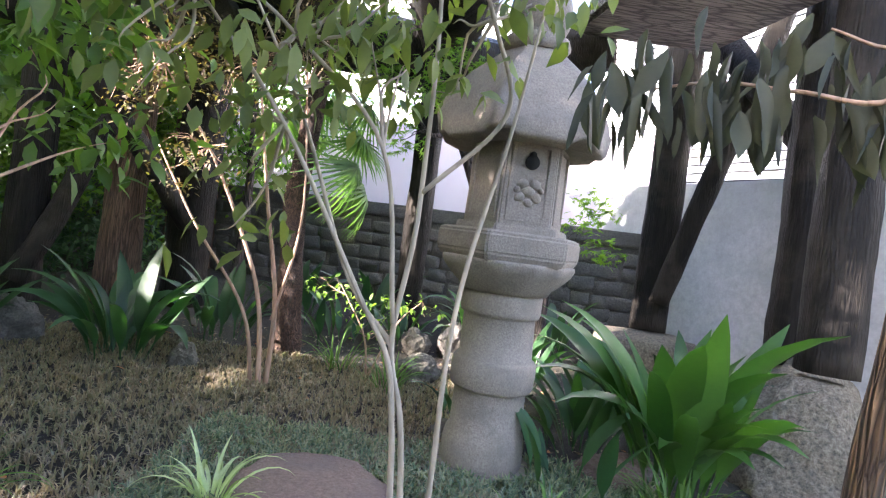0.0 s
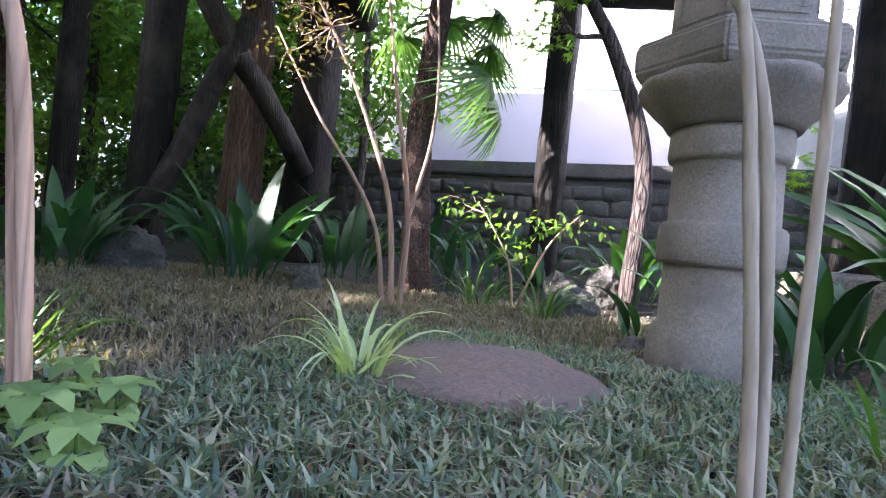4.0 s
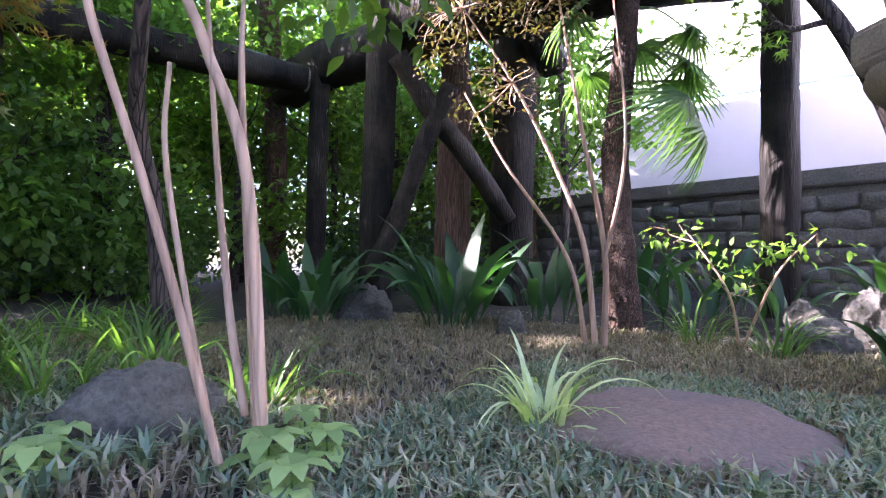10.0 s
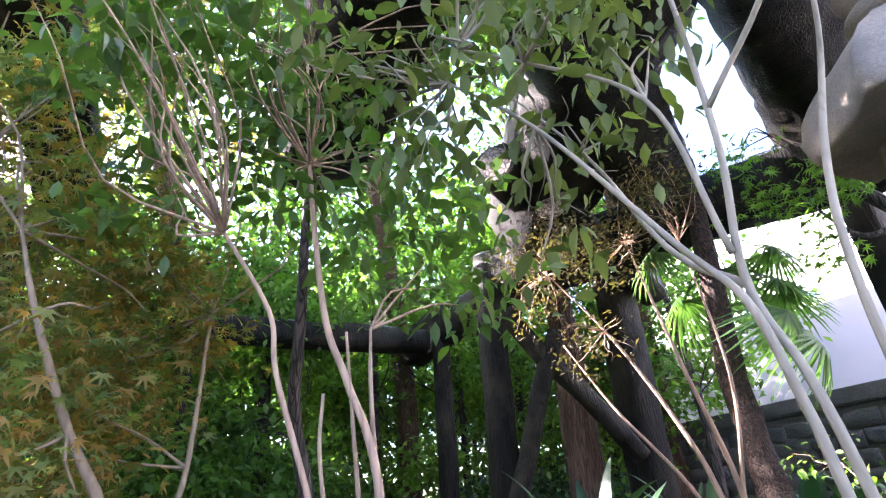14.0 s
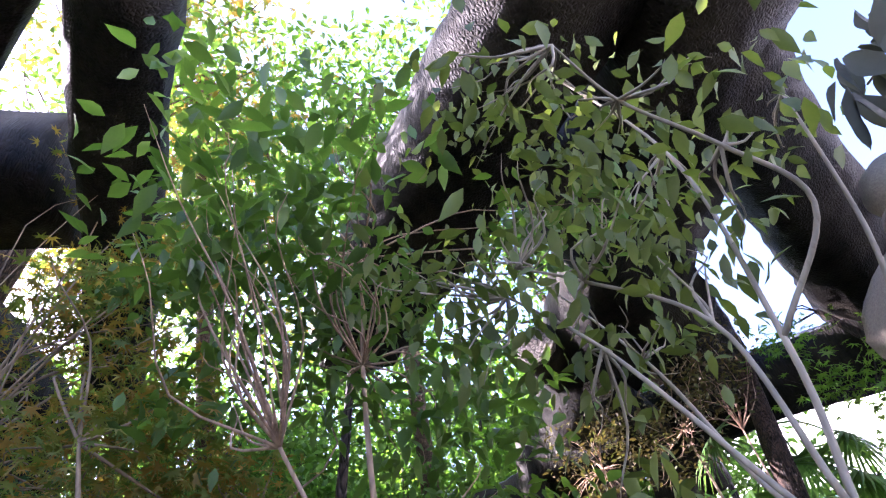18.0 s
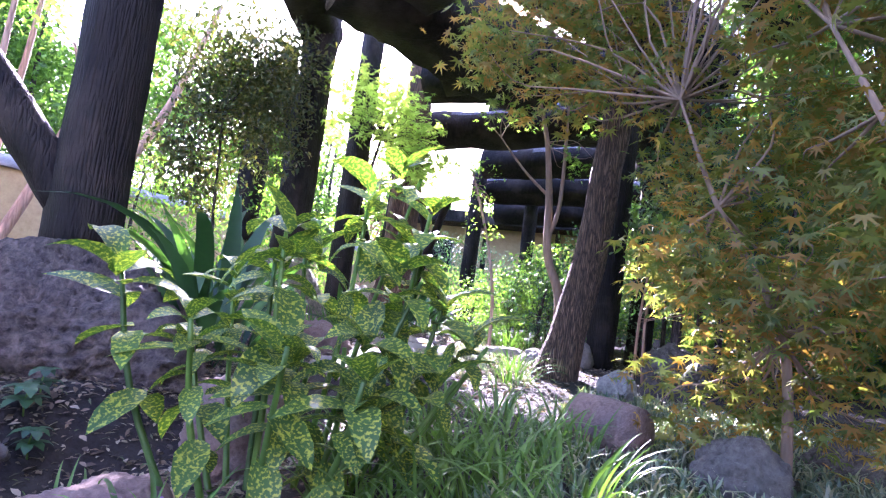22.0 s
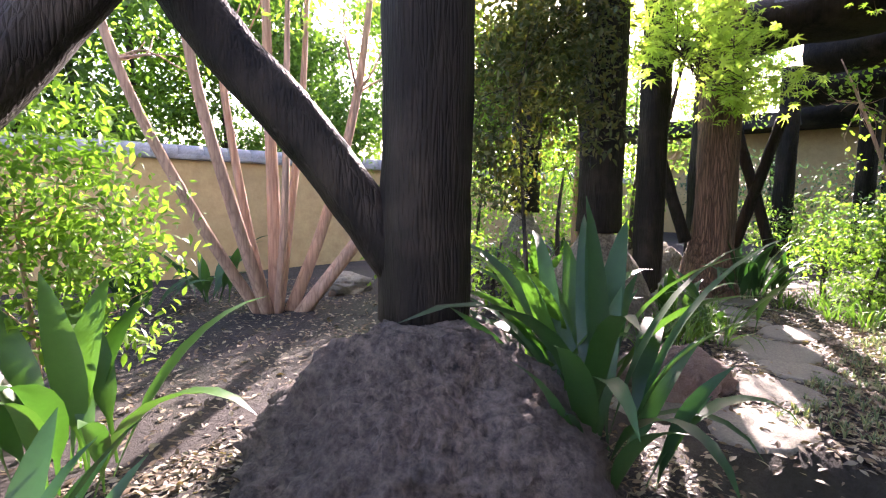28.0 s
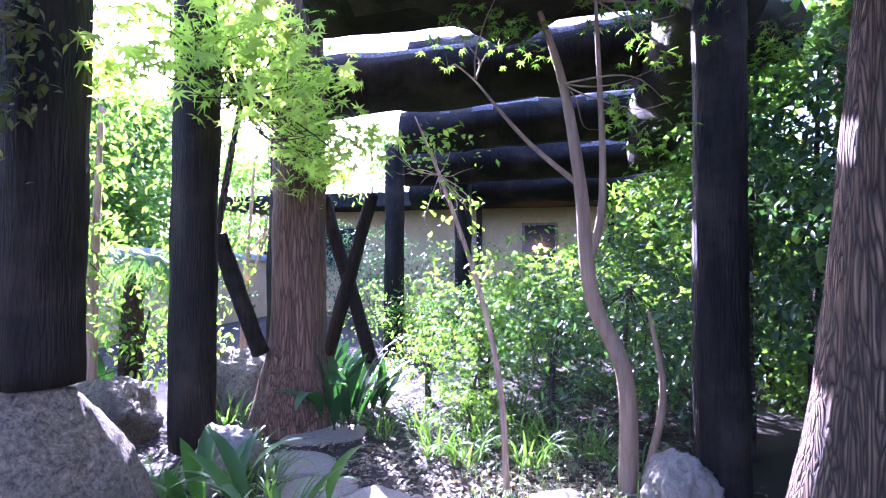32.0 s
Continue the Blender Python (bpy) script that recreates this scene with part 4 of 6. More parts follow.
# ---- trees and shrubs by the lantern ----
tree("stem_shrub", [
    ([(-0.15, 1.26, 0.38), (-0.16, 1.27, 0.66), (-0.18, 1.28, 0.88), (-0.19, 1.28, 0.97), (-0.22, 1.29, 1.12), (-0.3, 1.3, 1.25), (-0.5, 1.25, 1.6), (-0.7, 1.2, 1.85)], [0.008, 0.0077, 0.0073, 0.007, 0.0062, 0.005, 0.0035]),
    ([(-0.13, 1.28, 0.38), (-0.14, 1.29, 0.66), (-0.16, 1.29, 0.89), (-0.18, 1.3, 1.01), (-0.22, 1.32, 1.17), (-0.2, 1.36, 1.5), (-0.25, 1.45, 2.2), (-0.5, 1.44, 3.0)], [0.008, 0.0077, 0.0073, 0.007, 0.007, 0.0062, 0.005, 0.0035]),
    ([(-0.09, 1.33, 0.38), (-0.09, 1.33, 0.66), (-0.09, 1.33, 0.89), (-0.09, 1.34, 1.14), (-0.07, 1.4, 1.35), (0.0, 1.5, 1.7), (0.05, 1.45, 2.1)], [0.0073, 0.007, 0.007, 0.0062, 0.0062, 0.005, 0.0035]),
    ([(-0.22, 1.32, 1.15), (-0.36, 1.4, 1.3), (-0.6, 1.6, 1.75), (-1.0, 1.7, 2.4)], [0.007, 0.006, 0.005, 0.003]),
    ([(-0.2, 1.36, 1.5), (-0.03, 1.34, 1.70), (-0.09, 1.24, 1.87), (-0.19, 1.10, 2.04), (-0.22, 0.95, 2.17)], [0.006, 0.0055, 0.0045, 0.003]),
    ([(-0.22, 1.3, 1.2), (-0.30, 1.35, 1.59), (-0.50, 1.25, 1.79), (-0.61, 1.15, 1.86)], [0.006, 0.005, 0.0045, 0.003])],
    [((-0.9, 1.35, 3.1), (0.3, 0.25, 0.3), 70), ((-0.69, 1.56, 2.6), (0.3, 0.25, 0.3), 130), ((-0.46, 1.69, 2.31), (0.26, 0.22, 0.25), 130), ((-1.1, 1.6, 2.5), (0.3, 0.25, 0.25), 110), ((-0.43, 1.55, 2.75), (0.3, 0.3, 0.3), 110),
     ((-0.57, 1.75, 1.85), (0.14, 0.12, 0.12), 40), ((-0.63, 1.36, 1.62), (0.1, 0.1, 0.08), 26), ((-0.79, 1.18, 1.65), (0.12, 0.1, 0.1), 22), ((-0.5, 1.02, 1.75), (0.12, 0.1, 0.08), 22), ((-0.6, 1.42, 1.42), (0.16, 0.12, 0.1), 36),
     ((-0.35, 0.87, 2.13), (0.09, 0.09, 0.11), 30), ((-0.48, 0.94, 2.15), (0.09, 0.09, 0.11), 30), ((-0.48, 1.04, 2.04), (0.09, 0.09, 0.11), 30), ((-0.30, 1.13, 2.15), (0.09, 0.09, 0.11), 30), ((-0.27, 1.24, 2.10), (0.09, 0.09, 0.11), 30), ((-0.32, 1.20, 1.89), (0.09, 0.09, 0.11), 30), ((-0.40, 1.20, 1.83), (0.09, 0.09, 0.11), 30), ((-0.38, 1.44, 1.97), (0.09, 0.09, 0.11), 30), ((-0.06, 1.17, 2.06), (0.09, 0.09, 0.11), 30), ((0.02, 1.30, 1.95), (0.09, 0.09, 0.11), 30), ((-0.01, 1.54, 2.04), (0.09, 0.09, 0.11), 30), ((-0.46, 0.82, 2.18), (0.09, 0.09, 0.11), 30), ((-0.57, 1.21, 2.06), (0.09, 0.09, 0.11), 30), ((-0.31, 1.47, 1.81), (0.09, 0.09, 0.11), 30), ((-0.47, 1.48, 1.79), (0.09, 0.09, 0.11), 30), ((-0.54, 1.28, 1.71), (0.09, 0.09, 0.11), 30), ((-0.74, 1.13, 1.91), (0.09, 0.09, 0.11), 30), ((-0.88, 1.04, 1.95), (0.09, 0.09, 0.11), 30), ((-0.81, 0.92, 1.93), (0.09, 0.09, 0.11), 30), ((-0.88, 1.11, 1.84), (0.09, 0.09, 0.11), 30), ((-0.78, 1.23, 1.82), (0.09, 0.09, 0.11), 30), ((-0.18, 1.34, 1.81), (0.09, 0.09, 0.11), 30), ((-0.30, 1.03, 2.26), (0.09, 0.09, 0.11), 30)],
    "oval", 0.068, BARK_GREY, L_STEM, "slender grey-stemmed shrub with drooping pointed leaves", 11, "shrub", 0.03, 9, 3, 0.005, -0.9, 6)
tree("sapling", [([(-1.09, 1.23, 0.38), (-1.13, 1.1, 0.88), (-1.21, 1.03, 1.2), (-1.26, 1.02, 1.38), (-1.35, 0.91, 1.62)], [0.008, 0.007, 0.006]),
                 ([(-1.09, 1.30, 0.38), (-1.10, 1.25, 0.95), (-1.18, 1.21, 1.2), (-1.26, 1.18, 1.42), (-1.43, 1.2, 2.02), (-1.5, 1.2, 2.6)], [0.012, 0.011, 0.010, 0.009, 0.006]),
                 ([(-1.138, 1.287, 0.522), (-1.181, 1.279, 0.701), (-1.220, 1.271, 0.958), (-1.230, 1.238, 1.349)], [0.0085, 0.008, 0.0065, 0.004]), ([(-1.174, 1.235, 0.523), (-1.223, 1.217, 0.726), (-1.263, 1.187, 1.010), (-1.258, 1.187, 1.178)], [0.0065, 0.006, 0.0045]), ([(-1.12, 1.31, 0.38), (-1.15, 1.27, 1.09), (-1.23, 1.32, 1.37)], [0.009, 0.007, 0.004])],
     [((-1.31, 1.75, 1.95), (0.25, 0.2, 0.22), 150), ((-0.90, 0.33, 2.32), (0.12, 0.12, 0.1), 34), ((-0.94, 0.34, 2.19), (0.12, 0.12, 0.1), 34), ((-0.86, 0.52, 2.14), (0.12, 0.12, 0.1), 34), ((-1.13, 0.52, 2.24), (0.12, 0.12, 0.1), 34), ((-0.99, 0.64, 2.19), (0.12, 0.12, 0.1), 34), ((-1.14, 0.67, 2.15), (0.12, 0.12, 0.1), 34), ((-1.09, 0.76, 2.24), (0.12, 0.12, 0.1), 34), ((-1.19, 0.54, 2.11), (0.12, 0.12, 0.1), 34), ((-1.04, 0.82, 2.28), (0.12, 0.12, 0.1), 34), ((-0.76, 0.87, 2.27), (0.12, 0.12, 0.1), 34), ((-0.84, 0.64, 2.43), (0.12, 0.12, 0.1), 34), ((-0.96, 0.89, 2.13), (0.12, 0.12, 0.1), 34), ((-1.19, 0.44, 2.21), (0.12, 0.12, 0.1), 34), ((-1.29, 0.43, 2.08), (0.12, 0.12, 0.1), 34), ((-1.27, 1.8, 1.58), (0.18, 0.15, 0.16), 80), ((-1.47, 1.7, 1.7), (0.2, 0.15, 0.15), 70), ((-1.68, 0.62, 2.6), (0.35, 0.3, 0.3), 220), ((-1.6, 1.1, 2.4), (0.35, 0.3, 0.3), 220), ((-1.44, 0.9, 2.95), (0.3, 0.3, 0.3), 130), ((-2.0, 1.1, 2.6), (0.3, 0.3, 0.3), 140), ((-1.45, 0.64, 2.09), (0.2, 0.2, 0.16), 72), ((-1.4, 0.88, 2.43), (0.2, 0.2, 0.16), 72), ((-1.26, 1.21, 2.27), (0.2, 0.2, 0.16), 72), ((-0.91, 1.61, 2.5), (0.2, 0.2, 0.16), 72), ((-0.66, 1.78, 2.44), (0.2, 0.2, 0.16), 72), ((-1.15, 1.37, 1.9), (0.2, 0.2, 0.16), 72), ((-1.81, 0.56, 2.35), (0.2, 0.2, 0.16), 72), ((-1.73, 0.84, 2.51), (0.2, 0.2, 0.16), 72), ((-1.6, 1.08, 2.3), (0.2, 0.2, 0.16), 72), ((-1.44, 1.28, 2.4), (0.2, 0.2, 0.16), 72), ((-1.3, 1.5, 2.13), (0.2, 0.2, 0.16), 72), ((-1.65, 1, 2), (0.2, 0.2, 0.16), 72), ((-1.76, 0.76, 1.87), (0.2, 0.2, 0.16), 72), ((-1.52, 1.19, 1.96), (0.2, 0.2, 0.16), 72), ((-1.38, 1.44, 1.8), (0.2, 0.2, 0.16), 72)],
     "oval", 0.085, BARK_TAN, L_GLOSSY, "tan-stemmed sapling cluster with glossy oval leaves", 12, "tree", 0.04, 9, 2, 0.005, -0.5, 6)
# several upper clumps of this maple are added to keep sun off the lantern
tree("maple", [([(-1.6, 0.98, 0.38), (-1.57, 0.8, 0.89), (-1.63, 0.69, 1.11), (-1.68, 0.56, 1.42), (-1.8, 0.48, 1.7)], [0.016, 0.014, 0.012, 0.009, 0.005]),
               ([(-1.85, 1.05, 0.38), (-1.77, 0.99, 0.85), (-1.81, 1.04, 1.05), (-1.95, 1.1, 1.6)], [0.013, 0.011, 0.009, 0.005]), ([(-2.2, 0.55, 0.38), (-2.18, 0.5, 0.9), (-2.25, 0.3, 1.3), (-2.3, 0.15, 1.7)], [0.017, 0.014, 0.009, 0.005])],
     [((-1.98, 0.64, 1.8), (0.3, 0.3, 0.25), 420), ((-1.95, 0.9, 1.62), (0.25, 0.25, 0.25), 330), ((-1.78, 0.62, 1.3), (0.25, 0.2, 0.22), 300), ((-2.1, 0.93, 1.37), (0.25, 0.25, 0.25), 280), ((-1.7, 0.62, 1.0), (0.2, 0.18, 0.2), 200), ((-2.17, 1.24, 1.57), (0.2, 0.2, 0.2), 160), ((-1.6, 0.75, 0.7), (0.15, 0.15, 0.12), 120),
      ((-2.37, -0.58, 1.95), (0.22, 0.2, 0.2), 300), ((-2.40, -0.40, 2.22), (0.2, 0.2, 0.25), 330), ((-2.44, 0.05, 1.78), (0.25, 0.25, 0.25), 360), ((-2.35, 0.32, 1.44), (0.28, 0.28, 0.25), 420), ((-2.41, 0.64, 1.62), (0.28, 0.28, 0.25), 380), ((-2.15, 0.28, 1.03), (0.25, 0.25, 0.2), 300), ((-2.26, 0.84, 1.35), (0.25, 0.25, 0.25), 300), ((-2.28, -0.48, 2.52), (0.15, 0.15, 0.25), 200), ((-3.85, 0.05, 2.8), (0.35, 0.35, 0.25), 260), ((-2.56, 0.93, 3.1), (0.35, 0.35, 0.2), 260), ((-2.9, 0.4, 2.95), (0.3, 0.3, 0.2), 220), ((-3.3, 0.2, 2.9), (0.3, 0.3, 0.2), 220), ((-2.7, 1.4, 3.1), (0.3, 0.3, 0.2), 200), ((-2.3, 0.5, 2.75), (0.3, 0.3, 0.2), 220), ((-2.44, 0.10, 3.38), (0.26, 0.26, 0.2), 170), ((-2.45, 0.35, 2.64), (0.26, 0.26, 0.2), 170), ((-2.43, 0.67, 2.93), (0.26, 0.26, 0.2), 170), ((-2.45, 0.44, 3.93), (0.26, 0.26, 0.2), 170), ((-2.43, 0.64, 2.19), (0.26, 0.26, 0.2), 170), ((-2.45, 0.49, 1.96), (0.26, 0.26, 0.2), 170), ((-1.96, 0.36, 2.32), (0.26, 0.26, 0.2), 190), ((-1.96, 0.48, 1.79), (0.26, 0.26, 0.2), 190), ((-1.96, 0.61, 1.35), (0.26, 0.26, 0.2), 190), ((-1.95, 0.68, 2.08), (0.26, 0.26, 0.2), 190), ((-1.94, 0.74, 1.6), (0.26, 0.26, 0.2), 190), ((-1.92, 0.84, 1.19), (0.26, 0.26, 0.2), 190), ((-1.9, 0.96, 1.75), (0.26, 0.26, 0.2), 190), ((-1.95, 0.68, 1.03), (0.26, 0.26, 0.2), 190), ((-2.68, -0.56, 2.47), (0.26, 0.26, 0.2), 190), ((-2.65, -0.66, 2.10), (0.26, 0.26, 0.2), 190), ((-2.73, -0.28, 2.16), (0.26, 0.26, 0.2), 190), ((-2.71, -0.41, 1.85), (0.26, 0.26, 0.2), 190), ((-2.64, 0.21, 1.51), (0.26, 0.26, 0.2), 190), ((-2.63, 0.54, 1.81), (0.26, 0.26, 0.2), 190), ((-2.63, 0.5, 1.19), (0.26, 0.26, 0.2), 190), ((-2.58, 0.81, 1.58), (0.26, 0.26, 0.2), 190), ((-2.64, 0.2, 1.1), (0.26, 0.26, 0.2), 190), ((-2.75, 0.95, 2.3), (0.3, 0.3, 0.25), 230), ((-2.95, 0.85, 1.95), (0.3, 0.3, 0.25), 210), ((-2.6, 1.2, 2.0), (0.25, 0.25, 0.2), 150), ((-2.32, 0.29, 1.01), (0.17, 0.17, 0.14), 110), ((-2.18, 0.52, 0.96), (0.17, 0.17, 0.14), 110), ((-2.43, 0.73, 1.14), (0.17, 0.17, 0.14), 110), ((-2.16, 0.38, 0.78), (0.17, 0.17, 0.14), 110), ((-2.42, 0.34, 0.54), (0.17, 0.17, 0.14), 110), ((-2.30, 0.49, 0.63), (0.17, 0.17, 0.14), 110), ((-2.09, 0.65, 0.83), (0.17, 0.17, 0.14), 110), ((-2.32, 0.77, 0.61), (0.17, 0.17, 0.14), 110), ((-2.15, 0.16, 1.06), (0.17, 0.17, 0.14), 110), ((-2.33, 0.60, 0.75), (0.17, 0.17, 0.14), 110), ((-2.15, 0.41, 0.95), (0.17, 0.17, 0.14), 110), ((-2.17, 0.23, 0.67), (0.17, 0.17, 0.14), 110), ((-2.29, 0.75, 0.99), (0.17, 0.17, 0.14), 110)],
     "maple", 0.05, BARK_MID, L_AUTUMN, "Japanese maple with leaves turning from green to orange", 13, "tree", 0.05, 10, 2, 0.006, -0.5, 8)
tree("twiggy_shrub", [([(-1.1, 3.16, 0.40), (-1.15, 3.13, 0.9), (-1.29, 3.11, 1.29), (-1.49, 3.03, 1.72), (-1.71, 2.9, 2.1)], [0.016, 0.013, 0.01, 0.007, 0.004]),
                      ([(-1.07, 3.18, 0.40), (-1.08, 3.2, 0.9), (-1.2, 3.2, 1.5), (-1.34, 3.2, 2.25)], [0.017, 0.014, 0.01, 0.005]), ([(-1.14, 3.15, 0.40), (-1.22, 3.1, 0.85), (-1.5, 3.0, 1.3), (-1.75, 3.0, 1.7)], [0.013, 0.01, 0.007, 0.004]), ([(-1.08, 3.18, 0.8), (-1.0, 3.25, 1.4), (-1.1, 3.36, 2.2)], [0.011, 0.008, 0.004])],
     [((-1.62, 2.85, 2.2), (0.4, 0.3, 0.22), 900), ((-1.35, 2.95, 2.1), (0.3, 0.25, 0.25), 600), ((-1.13, 3.04, 2.32), (0.3, 0.25, 0.22), 600), ((-1.52, 2.95, 1.62), (0.22, 0.2, 0.18), 240), ((-1.0, 3.09, 2.5), (0.25, 0.22, 0.2), 380), ((-1.85, 2.9, 1.95), (0.2, 0.2, 0.2), 260)],
     "oval", 0.034, BARK_TAN, L_BROWN, "thin multi-stemmed shrub with sparse rusty leaves", 14, "shrub", 0.04, 8, 12, 0.004, -0.1, 6)
palm = empty("palm", (-1.2, 4.0, 0.42), "fan palm with a fibrous brown trunk", "palm")
part("trunk", tube("trunk", [(0, 0, 0), (-0.06, 0.05, 0.6), (-0.1, 0.1, 1.2), (-0.05, 0.1, 1.8), (0.0, 0.1, 2.6)], [0.1, 0.085, 0.08, 0.075, 0.07], 18, 12, 0.16, 4.0), BARK_PALM, palm)


def fan_mesh(seed, spread=150, blades=26, length=0.55, droop=0.25):
    verts, faces = [], []
    for k in range(blades):
        a = radians(-spread + 2 * spread * k / (blades - 1)) * 0.5 * 1.6
        L = length * (0.75 + 0.25 * math.cos(a * 0.6))
        c, s = math.cos(a), math.sin(a)
        b = len(verts)
        for u, w in ((0.0, 0.006), (0.35, 0.016), (0.75, 0.011), (1.0, 0.0)):
            z = -droop * (u ** 2.2) * (1 + 0.4 * abs(math.sin(k * 1.7 + seed)))
            x, y = s * u * L, c * u * L
            if w:
                verts += [(x - c * w, y + s * w, z), (x, y, z + w * 0.7), (x + c * w, y - s * w, z)]
            else:
                verts.append((x, y, z))
        for r in range(2):
            q = b + r * 3
            faces += [(q, q + 1, q + 4, q + 3), (q + 1, q + 2, q + 5, q + 4)]
        q = b + 6
        faces += [(q, q + 1, q + 3), (q + 1, q + 2, q + 3)]
    return raw("palm_fan", verts, faces)


FANS = [fan_mesh(k, 150, 26, 0.5, 0.15 + 0.12 * k) for k in range(3)]


def frond(parent, start, end, yaw, pitch, k, scale=1.0):
    part("stalk", tube("stalk", [start, (Vector(start) + Vector(end)) / 2 + Vector((0, 0, 0.06)), end], [0.009, 0.007, 0.005], 6, 4), L_PALM, parent)
    f = part("fan", FANS[k % 3], L_PALM, parent)
    f.matrix_basis = pose(*end, pitch, 0, yaw) @ Matrix.Diagonal((scale, scale, scale, 1))


for k, (a, pz, ln) in enumerate(((10, 2.0, .3), (35, 2.25, .35), (-15, 1.75, .35), (60, 2.0, .45), (100, 2.3, .4), (150, 2.1, .4), (200, 2.4, .35), (20, 1.6, .4))):
    e = (math.cos(radians(a)) * ln, 0.1 + math.sin(radians(a)) * ln, pz - 0.35)
    frond(palm, (-0.03, 0.1, pz - 0.2), e, a - 90, -35 if pz > 1.9 else -70, k, 0.72)
tree("maple", [([(0.12, 4.3, 0.42), (0.14, 4.27, 1.36), (-0.09, 4.27, 2.05), (-0.36, 4.28, 2.54), (-0.65, 4.27, 3.1)], [0.06, 0.055, 0.05, 0.04, 0.02]), ([(-0.2, 4.28, 2.2), (-0.4, 4.1, 2.15), (-0.55, 4.0, 2.4)], [0.02, 0.015, 0.006])],
     [((-0.45, 3.9, 2.35), (0.22, 0.25, 0.18), 170), ((-0.25, 3.9, 2.6), (0.22, 0.2, 0.16), 150), ((-0.75, 4.0, 2.5), (0.25, 0.2, 0.15), 120), ((-0.6, 4.0, 2.1), (0.2, 0.2, 0.14), 80), ((-0.9, 4.1, 2.9), (0.3, 0.3, 0.15), 120)],
     "maple", 0.06, BARK_DARK, L_MAPLE, "small maple with a curved trunk and feathery leaves", 15, "tree", 0.06, 12, 4, 0.006, -0.5, 7)
tree("young_maple", [([(0.62, 4.2, 0.45), (0.64, 4.2, 1.4), (0.66, 4.2, 2.4)], [0.04, 0.035, 0.02])], [((0.95, 4.5, 1.75), (0.25, 0.2, 0.2), 120), ((1.1, 4.6, 1.45), (0.2, 0.2, 0.12), 70)], "maple", 0.06, BARK_DARK, L_BRIGHT, "young maple with bright yellow-green leaves", 16, "tree", 0.05, 10, 4, 0.005)
tree("low_shrub", [([(-0.55, 3.6, 0.42), (-0.6, 3.6, 0.7), (-0.75, 3.6, 0.95)], [0.008, 0.006, 0.003]), ([(-0.55, 3.6, 0.42), (-0.4, 3.6, 0.8), (-0.25, 3.55, 0.98)], [0.008, 0.006, 0.003])],
     [((-0.85, 3.6, 0.98), (0.2, 0.15, 0.1), 60), ((-0.35, 3.6, 0.95), (0.25, 0.15, 0.12), 70), ((-0.6, 3.6, 0.8), (0.25, 0.15, 0.12), 50)], "oval", 0.05, BARK_TAN, L_BRIGHT, "low wiry shrub with bright green leaves", 17, "shrub", 0.03, 6, 3, 0.003)

tree("slim_tree", [([(-2.576, 1.924, 0.420), (-2.625, 1.890, 0.976), (-2.612, 1.789, 1.427), (-2.520, 1.751, 1.948), (-2.403, 1.689, 2.667)], [0.05, 0.04, 0.034, 0.03, 0.022])], [((-2.78, 1.82, 2.9), (0.4, 0.4, 0.3), 160)], "oval", 0.07, BARK_DARK, L_SHRUB, "slim tree with a dark brown trunk in the mondo grass", 27, "tree", 0.08, 12, 3, 0.006)

# ---- big trees ----
# clumps above z 3 are added, mostly unseen, to shade the lantern
tree("big_tree", [([(-4.04, -0.47, 0.28), (-4.05, -0.39, 0.7), (-4.03, -0.3, 1.2), (-4.0, -0.24, 1.8), (-3.94, -0.19, 2.6), (-3.6, -0.2, 4.6)], [0.19, 0.125, 0.11, 0.104, 0.096, 0.08])],
     [((-3.45, -0.4, 2.3), (0.3, 0.3, 0.12), 200), ((-3.3, -0.2, 2.5), (0.4, 0.35, 0.2), 260), ((-3.7, -0.3, 2.75), (0.4, 0.4, 0.2), 160), ((-2.7, -0.9, 5.6), (1.5, 1.3, 0.6), 1500), ((-1.6, -0.2, 6.0), (1.4, 1.2, 0.6), 1100), ((-3.6, 0.6, 5.8), (1.3, 1.3, 0.6), 1500), ((-3.7, 0.35, 4.0), (0.7, 0.7, 0.4), 1100), ((-4.6, -0.15, 4.5), (0.7, 0.7, 0.4), 1000), ((-3.5, 0.5, 3.1), (0.4, 0.4, 0.25), 420), ((-3.0, 0.9, 3.7), (0.5, 0.5, 0.3), 600)], "maple", 0.075, BARK_BROWN, L_AUTUMN, "stout tree with deeply ridged brown bark and maple sprays", 18, "tree", 0.1, 26, 4, 0.008)
tree("big_tree", [([(-3.0, 4.85, 0.4), (-3.02, 4.83, 1.4), (-2.98, 4.8, 2.4), (-3.2, 4.9, 5.0)], [0.2, 0.16, 0.14, 0.1])], [((-3.2, 5.2, 5.5), (1.6, 1.4, 1.0), 1600)], "oval", 0.09, BARK_RED, L_FAR, "big tree with stringy reddish bark", 19, "tree", 0.16, 22, 8, 0.03)
tree("big_tree", [([(-6.1, -2.8, 0.35), (-6.14, -2.77, 1.0), (-6.15, -2.76, 2.4), (-6.2, -2.8, 5.0)], [0.3, 0.19, 0.18, 0.15])], [((-6.5, -2.0, 6.2), (1.4, 1.4, 0.8), 700)], "oval", 0.09, BARK_RED, L_FAR, "big tree with stringy red-brown bark and flared roots", 20, "tree", 0.2, 22, 8, 0.03)
